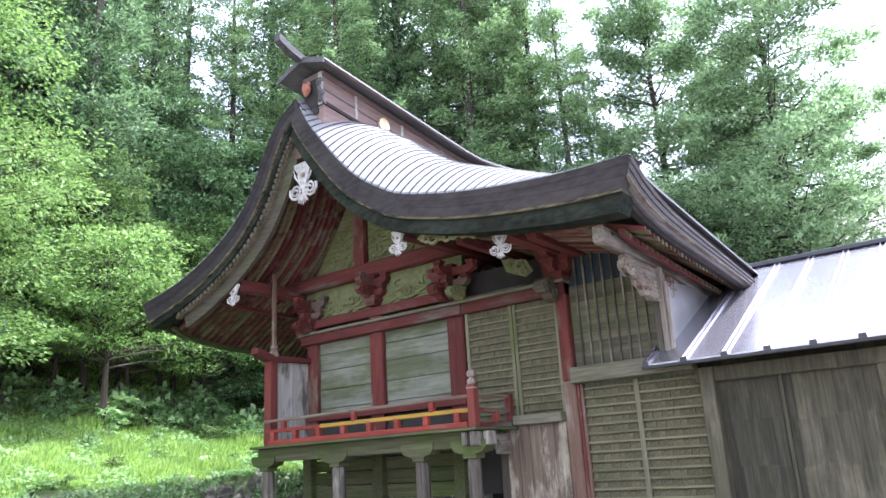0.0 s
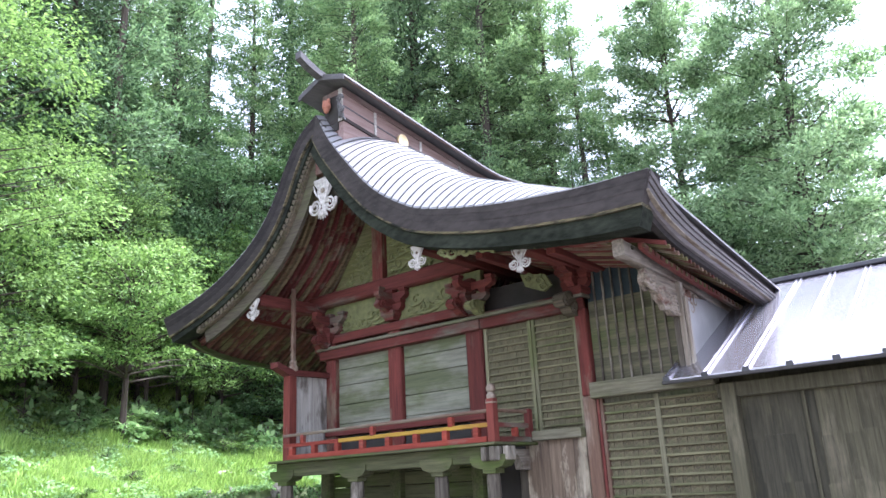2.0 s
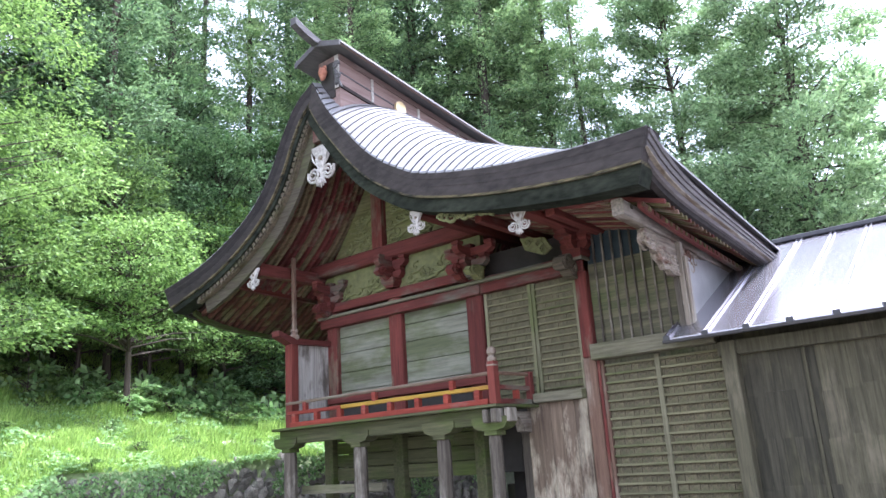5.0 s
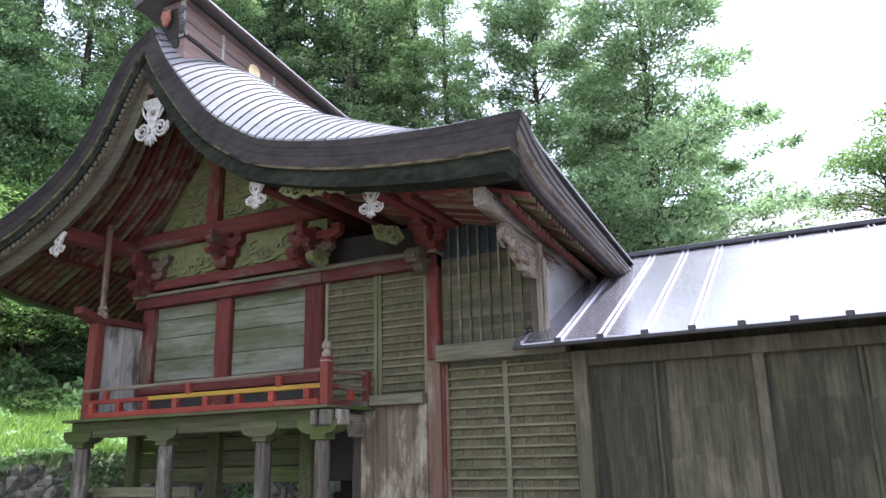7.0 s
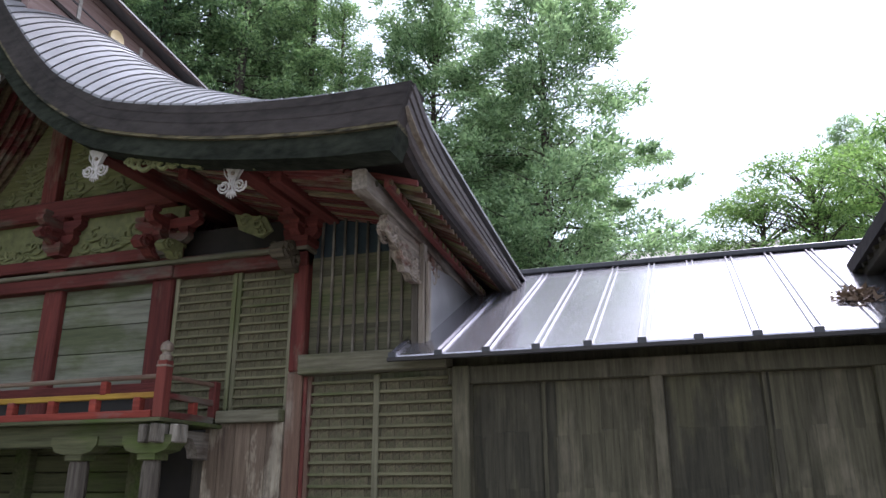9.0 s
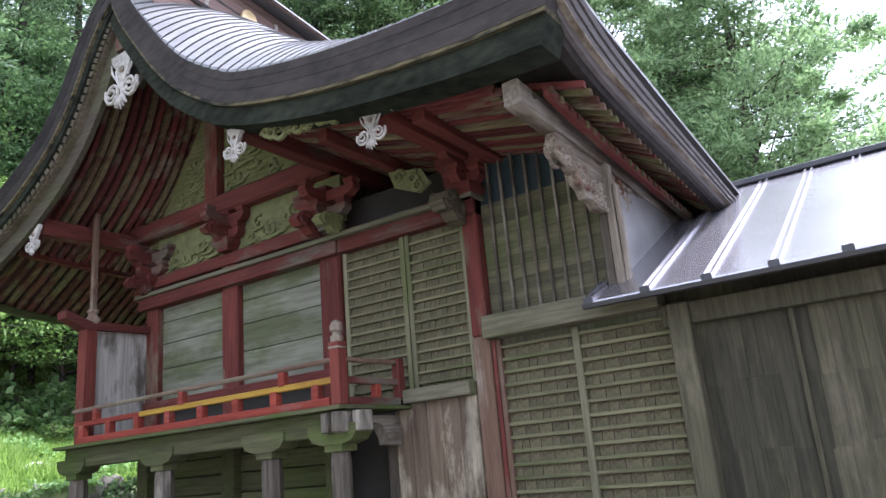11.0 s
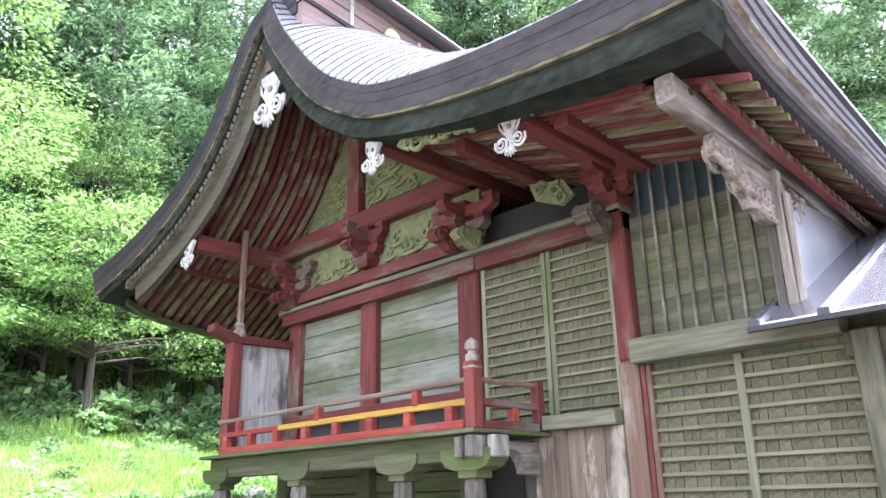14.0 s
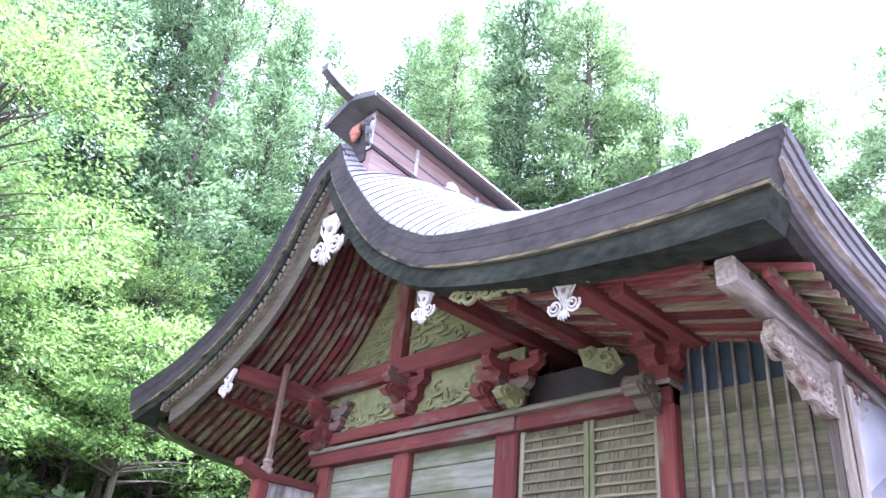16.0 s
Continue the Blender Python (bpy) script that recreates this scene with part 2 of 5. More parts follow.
earth = mixed(n, l, 0.5, ramp(n, l, g1, [(0.3, (0.12, 0.105, 0.085)), (0.7, (0.3, 0.275, 0.24))]), ramp(n, l, g2, [(0.4, (0.15, 0.135, 0.11)), (0.6, (0.28, 0.26, 0.23))]))
xyz = n.new("ShaderNodeSeparateXYZ")
l.new(c, xyz.inputs[0])
yard = n.new("ShaderNodeMapRange")
yard.inputs[1].default_value, yard.inputs[2].default_value = -12.9, -12.86
l.new(xyz.outputs[0], yard.inputs[0])
wood_edge = n.new("ShaderNodeMath")
wood_edge.operation = "MULTIPLY_ADD"
wood_edge.inputs[1].default_value = 3.0
l.new(g2, wood_edge.inputs[0])
l.new(xyz.outputs[0], wood_edge.inputs[2])
forest = n.new("ShaderNodeMapRange")
forest.inputs[1].default_value, forest.inputs[2].default_value = -16.4, -15.6
l.new(wood_edge.outputs[0], forest.inputs[0])
soil = ramp(n, l, g1, [(0.3, (0.02, 0.016, 0.011)), (0.7, (0.075, 0.058, 0.04))])
l.new(mixed(n, l, yard.outputs[0], mixed(n, l, forest.outputs[0], soil, grass_col), earth), b.inputs["Base Color"])
b.inputs["Roughness"].default_value = 0.95
bumped(n, l, b, g1, 0.8, 0.05)

needle = leaf("cedar_needles", (0.03, 0.07, 0.035), (0.27, 0.39, 0.2), 0.45)
needle_fresh = leaf("fresh_cedar_needles", (0.06, 0.125, 0.05), (0.4, 0.54, 0.26), 0.45)
fir_needle = leaf("fir_needles", (0.08, 0.15, 0.07), (0.46, 0.6, 0.33), 0.5)
broad = leaf("broad_leaves", (0.04, 0.1, 0.035), (0.33, 0.5, 0.23), 0.36)
lime = leaf("lime_leaves", (0.045, 0.1, 0.025), (0.35, 0.51, 0.16), 0.42)
blade = leaf("grass_blades", (0.14, 0.25, 0.05), (0.45, 0.6, 0.18), 0.5)
weed = leaf("weed_leaves", (0.13, 0.25, 0.09), (0.44, 0.6, 0.28), 0.5)
blossom = leaf("white_blossom", (0.55, 0.57, 0.5), (0.8, 0.8, 0.75), 0.3)


# ---- making meshes ----
def thing(name, label, category, group="", kind="", at=(0, 0, 0)):
    ob = new(name)
    ob.location = at
    return tagged(ob, label, category, group, kind)


def mesh_of(name, bm, material):
    bmesh.ops.recalc_face_normals(bm, faces=bm.faces)
    me = bpy.data.meshes.new(name)
    bm.to_mesh(me)
    bm.free()
    me.materials.append(material)
    return me


def part(name, bm, material, parent=None, label=""):
    ob = new(name, mesh_of(name, bm, material))
    if parent:
        ob.parent = parent
        ob.matrix_parent_inverse = Matrix.Translation(-Vector(parent.location)) if parent.parent is None else Matrix()
    return tagged(ob, label)


def box(x0, x1, y0, y1, z0, z1, bevel=0.008, bm=None):
    own = bmesh.new()
    bmesh.ops.create_cube(own, size=1)
    for v in own.verts:
        v.co = ((x0 + x1) / 2 + v.co.x * (x1 - x0), (y0 + y1) / 2 + v.co.y * (y1 - y0), (z0 + z1) / 2 + v.co.z * (z1 - z0))
    if bevel:
        bmesh.ops.bevel(own, geom=list(own.edges), offset=bevel, segments=1, affect="EDGES")
    if bm is None:
        return own
    tmp = bpy.data.meshes.new("tmp")
    own.to_mesh(tmp)
    own.free()
    bm.from_mesh(tmp)
    bpy.data.meshes.remove(tmp)
    return bm


def loft(rings, bm=None, caps=True):
    """A skin over closed rings with equally many points."""
    bm = bm or bmesh.new()
    rows = [[bm.verts.new(p) for p in ring] for ring in rings]
    k = len(rows[0])
    for a, c in zip(rows, rows[1:]):
        for i in range(k):
            bm.faces.new((a[i], a[(i + 1) % k], c[(i + 1) % k], c[i]))
    if caps:
        bm.faces.new(rows[0][::-1])
        bm.faces.new(rows[-1])
    return bm


def bar(a, c, w, h, bm=None, up=(0, 0, 1), taper=1.0):
    """A rectangular stick from a to c, w wide and h high."""
    a, c = Vector(a), Vector(c)
    d = (c - a).normalized()
    s = d.cross(Vector(up)).normalized()
    u = s.cross(d)
    rings = []
    for p, k in ((a, 1.0), (c, taper)):
        rings.append([p + s * (i * w / 2 * k) + u * (j * h / 2 * k) for i, j in ((-1, -1), (1, -1), (1, 1), (-1, 1))])
    return loft(rings, bm)


def tube(points, radii, sides=8, bm=None):
    rings = []
    for i, p in enumerate(points):
        p = Vector(p)
        d = (Vector(points[min(i + 1, len(points) - 1)]) - Vector(points[max(i - 1, 0)])).normalized()
        s = d.cross(Vector((0.31, 0.17, 0.93))).normalized()
        u = s.cross(d)
        rings.append([p + (s * math.cos(t) + u * math.sin(t)) * radii[i] for t in (2 * math.pi * k / sides for k in range(sides))])
    return loft(rings, bm)


def outline(pts, y0, y1, bm=None, axis="y"):
    """A flat shape, given in x and z, from y0 to y1 (axis x: given in y and z)."""
    bm = bm or bmesh.new()
    put = (lambda p, d: (p[0], d, p[1])) if axis == "y" else (lambda p, d: (d, p[0], p[1]))
    return loft([[put(p, y0) for p in pts], [put(p, y1) for p in pts]], bm)


def lathe(profile, at, sides=16, bm=None):
    """Turned about an upright axis: radius and height pairs."""
    x, y, z = at
    return loft([[(x + r * math.cos(2 * math.pi * k / sides), y + r * math.sin(2 * math.pi * k / sides), z + h) for k in range(sides)] for r, h in profile], bm)


def smooth(points, steps=8):
    """A Catmull-Rom curve through points."""
    p = [Vector(q) for q in points]
    p = [2 * p[0] - p[1], *p, 2 * p[-1] - p[-2]]
    out = []
    for a, b1, c1, d in zip(p, p[1:], p[2:], p[3:]):
        for i in range(steps):
            t = i / steps
            out.append(0.5 * (2 * b1 + (c1 - a) * t + (2 * a - 5 * b1 + 4 * c1 - d) * t * t + (3 * b1 - a - 3 * c1 + d) * t ** 3))
    out.append(p[-2])
    return out


# ---- ground ----
MID = 12.9  # the shrine's axis runs along x at this y


def ease(v):
    v = min(1.0, max(0.0, v))
    return v * v * (3 - 2 * v)


def height(x, y):
    """The ground: a level yard, a terrace behind a stone wall, and a wooded hill."""
    wall = -12.88
    z = 0.15 + 0.12 * noise.noise((x * 0.15, y * 0.15, 0))
    if x < wall:
        back = wall - x
        low = ease((6.9 - y) / 2.4)
        z = 1.9 - 0.75 * low + 0.33 * back + 0.28 * max(0, back - 5.0) ** 1.02 + 0.15 * noise.noise((x * 0.3, y * 0.3, 2))
    hill = max(0.0, y - 17.5)
    return max(z, 0.15 + 0.45 * hill if x > -12.6 else z + 0.2 * hill)


def build_ground():
    xs = [-900, -400, -200, -100, -60, -45, -35, -30, -26, -23, -21, -19.5, *np.arange(-18.5, -12.7, 0.5), -12.89, -12.87, -12.6, -12, -10, -7, -4, 0, 4, 8, 14, 20, 30, 45, 70, 120, 250, 500, 900]
    ys = [-900, -400, -150, -60, -30, -15, -8, -4, -1, *np.arange(0, 20, 0.6), 21, 22.5, 24, 26, 29, 33, 38, 45, 60, 100, 200, 400, 900]
    bm = bmesh.new()
    grid = [[bm.verts.new((x, y, min(height(x, y), 30))) for y in ys] for x in xs]
    for a, c in zip(grid, grid[1:]):
        for i in range(len(ys) - 1):
            bm.faces.new((a[i], c[i], c[i + 1], a[i + 1]))
    for f in bm.faces:
        f.smooth = True
    ob = part("ground", bm, ground_mat)
    tagged(ob, "grassy yard rising to a terrace and a wooded hill", "ground", kind="structure")


build_ground()

# ---- the shrine hall: roof shape ----
hall = thing("shrine_hall", "old wooden shrine hall with worn red paint and a curved roof", "shrine", at=(-7, MID, 0.15))
RIGHT = smooth([(-8.4, 0, 8.3), (-8.02, 0, 7.68), (-7.57, 0, 7.13), (-7.15, 0, 6.66), (-6.75, 0, 6.29), (-6.25, 0, 5.96), (-5.77, 0, 5.73), (-4.59, 0, 5.44), (-3.24, 0, 5.25), (-2.19, 0, 5.19)], 5)
LEFT = smooth([(-8.4, 0, 8.3), (-8.8, 0, 8.0), (-9.1, 0, 7.48), (-9.38, 0, 6.8), (-9.77, 0, 6.26), (-10.39, 0, 5.8), (-11.19, 0, 5.43), (-12.19, 0, 5.17)], 5)


# how far the middle of the roof swells above its gable edge, on the way down
SWELL_S = np.linspace(0, 1, 33)
SWELL = np.interp(SWELL_S, (0, 0.09, 0.22, 0.35, 0.47, 0.64, 0.82, 0.93, 1), (0.25, 0.52, 0.92, 1.06, 1.0, 0.84, 0.6, 0.36, 0.1))
SWELL = np.convolve(np.pad(SWELL, 2, mode="edge"), np.ones(5) / 5, mode="valid")


def dip(u):
    """How far the eave hangs under its corner: u is 1 at the corners and 0 in the middle."""
    u = math.sqrt(0.995 * u * u + 0.005)
    return 0.32 * (1 - u ** 10) + 0.62 * (1 - u)


class Slope:
    """One side of the roof: places on its top by the way down s and the way across v, both 0 to 1."""

    def __init__(self, curve, lift):
        run = np.cumsum([0] + [(c - a).length for a, c in zip(curve, curve[1:])])
        self.length, self.lift = run[-1], lift
        self.s, self.x, self.z = run / run[-1], [p.x for p in curve], [p.z for p in curve]
        self.sign = 1 if curve[-1].x > curve[0].x else -1

    def edge(self, s):
        return 8.38 - 0.5 * s

    def normal(self, s):
        a, c = max(0, s - 0.02), min(1, s + 0.02)
        dx, dz = np.interp(c, self.s, self.x) - np.interp(a, self.s, self.x), np.interp(c, self.s, self.z) - np.interp(a, self.s, self.z)
        k = math.hypot(dx, dz)
        return (-dz / k * self.sign, dx / k * self.sign)

    def at(self, s, v, down=0.0, inset=0.0, crown=False):
        """down: metres below the top, square to the slope; inset: metres in from the gable's edge."""
        y0 = self.edge(s) + inset
        y = y0 + (2 * MID - 2 * y0) * v
        nx, nz = self.normal(s)
        x, z = np.interp(s, self.s, self.x), np.interp(s, self.s, self.z)
        z -= self.lift * s ** 4 * dip(abs(2 * v - 1))
        if crown:
            u = min(1.0, max(0.0, min(y - y0, 2 * MID - y - y0) / 1.7))
            z += np.interp(s, SWELL_S, SWELL) * (2 * u - u * u) - 0.3 * (1 - s) ** 3 * max(0.0, 1 - abs(y - MID) / 4.5)
        return Vector((x - nx * down, y, z - nz * down))

    def by_y(self, s, y, down=0.0, flat=0.0):
        y0 = self.edge(s)
        v = (y - y0) / (2 * MID - 2 * y0)
        v = min(1, max(0, v))
        p = self.at(s, v, down)
        return Vector((p.x, y, p.z + flat * self.lift * s ** 4 * dip(abs(2 * v - 1))))


front, rear = Slope(RIGHT, 1.0), Slope(LEFT, 0.85)


def thick(s):
    return 0.47 + 0.17 * s


def band(slope, f0, f1, y_in, depth, side=0, steps=40, stop=1.0):
    """A layer of the roof's gable edge, from the fraction f0 to f1 of its thickness."""
    rings = []
    for i in range(steps + 1):
        s = i / steps * stop
        top, low = slope.at(s, 0, thick(s) * f0), slope.at(s, 0, thick(s) * f1)
        for p, f in ((top, f0), (low, f1)):
            p.x -= slope.sign * (0.3 * thick(1) * f + 0.015) * ease((s - 0.8) / 0.2)
        ya, yb = slope.edge(s) + y_in, slope.edge(s) + y_in + depth
        if side:
            ya, yb = 2 * MID - ya, 2 * MID - yb
        rings.append([(top.x, ya, top.z), (low.x, ya, low.z), (low.x, yb, low.z), (top.x, yb, top.z)])
    return loft(rings)


def eave(slope, f0, f1, x_in, depth, steps=36, inset=0.0):
    """A layer of the roof's eave edge."""
    rings = []
    for i in range(steps + 1):
        v = i / steps
        e = slope.at(1, v, 0, inset)
        t = thick(1) * (0.5 + 0.5 * abs(2 * v - 1) ** 2.2)
        xa = e.x - slope.sign * (x_in + 0.3 * t * f0)
        xb = e.x - slope.sign * (x_in + 0.3 * t * f1)
        d = slope.sign * depth
        rings.append([(xa, e.y, e.z - t * f0), (xb, e.y, e.z - t * f1), (xb - d, e.y, e.z - t * f1), (xa - d, e.y, e.z - t * f0)])
    return loft(rings)


def build_roof():
    down = np.linspace(0, 1, 43)
    rings = []
    for v in 0.5 - 0.492 * np.cos(np.pi * np.linspace(0, 1, 41)):
        upper = [rear.at(s, v, 0.032, crown=True) for s in down[::-1] * 0.985] + [front.at(s, v, 0.032, crown=True) for s in down[1:] * 0.985]
        lower = [front.at(s, v, 0.2) for s in down[::-1] * 0.985] + [rear.at(s, v, 0.2) for s in down[1:] * 0.985]
        rings.append(upper + lower)
    roof = part("roof", loft(rings), bark, hall, "sweeping curved roof with upturned corners")
    for slope, count in ((front, 42), (rear, 30)):
        for i in range(count):
            s0, s1 = i / count, (i + 1) / count - 0.0036
            rings = []
            for k in range(33):
                v = 0.5 - 0.498 * math.cos(math.pi * k / 32)
                a, c = slope.at(s0, v, 0.0, crown=True), slope.at(s1, v, -0.012, crown=True)
                a2, c2 = slope.at(s0, v, 0.03, crown=True), slope.at(s1, v, 0.02, crown=True)
                rings.append([a, c, c2, a2])
            course = part("roof_course", loft(rings), copper, roof)
            for f in course.data.polygons:
                f.use_smooth = False
    for slope in (front, rear):
        for side in (0, 1):
            for f0, f1, set_in in ((0.02, 0.17, 0.0), (0.17, 0.2, 0.003), (0.2, 0.36, 0.002), (0.36, 0.385, 0.006), (0.385, 0.6, 0.004)):
                part("verge_edge", band(slope, f0, f1, set_in, 0.35, side), bark, roof)
            part("verge_strip", band(slope, 0.6, 0.655, 0.008, 0.3, side), bark_strip, roof)
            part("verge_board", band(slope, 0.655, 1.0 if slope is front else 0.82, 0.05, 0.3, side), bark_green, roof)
        for f0, f1, set_in in ((0.02, 0.1, 0.0), (0.1, 0.135, 0.022), (0.135, 0.22, 0.008), (0.22, 0.25, 0.03), (0.25, 0.35, 0.016)):
            part("eave_edge", eave(slope, f0, f1, set_in, 0.2, inset=0.06), eave_brown, roof)
        part("eave_strip", eave(slope, 0.35, 0.375, 0.0, 0.12, inset=0.06), grey_y, roof)
        part("eave_board", eave(slope, 0.375, 0.48, 0.05, 0.16, inset=0.09), eave_brown, roof)
        part("eave_board", eave(slope, 0.48, 0.6, 0.09, 0.08, inset=0.09), bark, roof)
        if slope is rear:
            part("eave_beam", eave(slope, 0.62, 0.8, 0.2, 0.1, inset=0.42), moss_y, roof)
    return roof


roof = build_roof()


def build_soffit():
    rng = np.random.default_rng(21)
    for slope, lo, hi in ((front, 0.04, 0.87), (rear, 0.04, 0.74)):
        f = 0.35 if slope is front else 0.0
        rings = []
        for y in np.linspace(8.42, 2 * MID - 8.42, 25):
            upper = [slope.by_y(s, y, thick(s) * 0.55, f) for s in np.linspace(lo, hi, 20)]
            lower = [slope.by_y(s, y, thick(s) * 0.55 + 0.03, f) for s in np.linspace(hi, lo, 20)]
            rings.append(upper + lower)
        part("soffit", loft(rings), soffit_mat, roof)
        gap, half, deep = (0.092, 0.024, 0.07) if slope is front else (0.125, 0.03, 0.095)
        for y in np.arange(8.56, 2 * MID - 8.5, gap):
            rings = []
            for s in np.linspace(lo, hi, 22):
                a, c = slope.by_y(s, y, thick(s) * 0.55 + 0.03, f), slope.by_y(s, y, thick(s) * 0.55 + 0.03 + deep, f)
                rings.append([(a.x, y - half, a.z), (a.x, y + half, a.z), (c.x, y + half, c.z), (c.x, y - half, c.z)])
            part("rafter", loft(rings), pale_rafter if rng.random() < (0.5 if slope is front else 0.3) else rafter_mat, roof)


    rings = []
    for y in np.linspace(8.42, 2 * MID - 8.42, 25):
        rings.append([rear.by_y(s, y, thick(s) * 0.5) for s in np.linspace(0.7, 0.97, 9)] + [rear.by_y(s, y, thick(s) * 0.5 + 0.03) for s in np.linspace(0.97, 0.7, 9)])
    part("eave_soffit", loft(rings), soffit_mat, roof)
    for y in np.arange(8.48, 2 * MID - 8.45, 0.155):
        rings = []
        for s in np.linspace(0.68, 0.965, 9):
            p, q = rear.by_y(s, y, thick(s) * 0.5 + 0.03), rear.by_y(s, y, thick(s) * 0.5 + 0.11)
            rings.append([(p.x, y - 0.03, p.z), (p.x, y + 0.03, p.z), (q.x, y + 0.03, q.z), (q.x, y - 0.03, q.z)])
        part("flying_rafter", loft(rings), moss_rafter, roof)
    rings = []
    for y in np.linspace(8.5, 2 * MID - 8.5, 25):
        p = rear.by_y(0.74, y, thick(0.74) * 0.5 + 0.1)
        rings.append([(p.x - 0.05, y, p.z - 0.1), (p.x + 0.05, y, p.z - 0.1), (p.x + 0.05, y, p.z), (p.x - 0.05, y, p.z)])
    part("eave_batten", loft(rings), red_y, roof)
    for k, y in enumerate(np.arange(8.6, 2 * MID - 8.55, 0.125)):
        e = front.by_y(1.0, y)
        d = dip(min(1.0, abs(y - MID) / 5.02)) / 0.94
        low = e.z - 0.47 + 0.38 * d
        top = max(4.62 - 0.16 * d + 0.06, low - 0.06)
        part("flying_rafter", loft([[(x, y - 0.024, z - 0.055), (x, y + 0.024, z - 0.055), (x, y + 0.024, z), (x, y - 0.024, z)] for x, z in ((e.x - 0.22, low), (-2.87, top + 0.04), (-3.3, top + 0.14))]), rafter_mat if k % 3 == 0 else moss_rafter, roof)
    rings = []
    for y in np.linspace(8.5, 2 * MID - 8.5, 41):
        e = front.by_y(1.0, y)
        low = e.z - 0.47 + 0.38 * dip(min(1.0, abs(y - MID) / 5.02)) / 0.94
        rings.append([(e.x - 0.53, y, low - 0.075), (e.x - 0.46, y, low - 0.085), (e.x - 0.46, y, low + 0.0), (e.x - 0.53, y, low + 0.01)])
    part("rafter_batten", loft(rings), red_y, roof)
    for y in np.arange(8.52, 2 * MID - 8.5, 0.155):
        e = front.by_y(1.0, y)
        low = e.z - 0.47 + 0.38 * dip(min(1.0, abs(y - MID) / 5.02)) / 0.94
        part("rafter_notch", box(e.x - 0.475, e.x - 0.445, y - 0.03, y + 0.03, low - 0.06, low - 0.005, 0.004), moss_rafter, roof)


build_soffit()


def build_bargeboards():
    """Pale boards that follow the gable edge, set back under it."""
    for slope in (front, rear):
        for side in (0, 1):
            rings = []
            for s in np.linspace(0.0, 0.84 if slope is rear else 0.22, 36):
                top, low = slope.at(s, 0, thick(s) * 0.9), slope.at(s, 0, thick(s) * 0.9 + 0.27)
                y = slope.edge(s) + 0.2
                ya, yb = (y, y + 0.07) if not side else (2 * MID - y, 2 * MID - y - 0.07)
                rings.append([(top.x, ya, top.z), (low.x, ya, low.z), (low.x, yb, low.z), (top.x, yb, top.z)])
            part("bargeboard", loft(rings), barge_mat, roof)
            rings = []
            for s in np.linspace(0.02, 0.86 if slope is rear else 0.2, 36):
                top, low = slope.at(s, 0, thick(s) * 0.8), slope.at(s, 0, thick(s) * 0.8 + 0.1)
                y = slope.edge(s) + 0.12
                ya, yb = (y, y + 0.1) if not side else (2 * MID - y, 2 * MID - y - 0.1)
                rings.append([(top.x, ya, top.z), (low.x, ya, low.z), (low.x, yb, low.z), (top.x, yb, top.z)])
            part("barge_moulding", loft(rings), moulding_x, roof)


def build_blocks():
    """Short carved blocks in a row along the rear gable moulding."""
    for k, at in enumerate(np.linspace(0.05, 0.84, 44)):
        a, c = rear.at(at - 0.0065, 0, thick(at) * 0.8 + 0.012), rear.at(at + 0.0065, 0, thick(at) * 0.8 + 0.012)
        a2, c2 = rear.at(at - 0.0065, 0, thick(at) * 0.8 + 0.088), rear.at(at + 0.0065, 0, thick(at) * 0.8 + 0.088)
        y = rear.edge(at) + 0.085
        part("moulding_block", loft([[(p.x, y + d, p.z) for p in (a, c, c2, a2)] for d in (0.0, 0.045)]), moulding_x, roof)


build_bargeboards()
build_blocks()

# ---- the ridge ----
RX = -8.15


def crest(y):
    """The ridge sags from its raised ends to the middle."""
    u = (y - MID) / 4.5
    return 0.1 - 0.58 * (1 - math.sqrt(u * u + 0.008))


def along(profile, y0, y1, steps=18):
    """A bar along the sagging ridge, with an outline given in x from its middle and z."""
    return loft([[(RX + x, y, z + crest(y)) for x, z in profile] for y in np.linspace(y0, y1, steps + 1)])


def slab(x0, x1, z0, z1):
    return [(x0, z0), (x1, z0), (x1, z1), (x0, z1)]


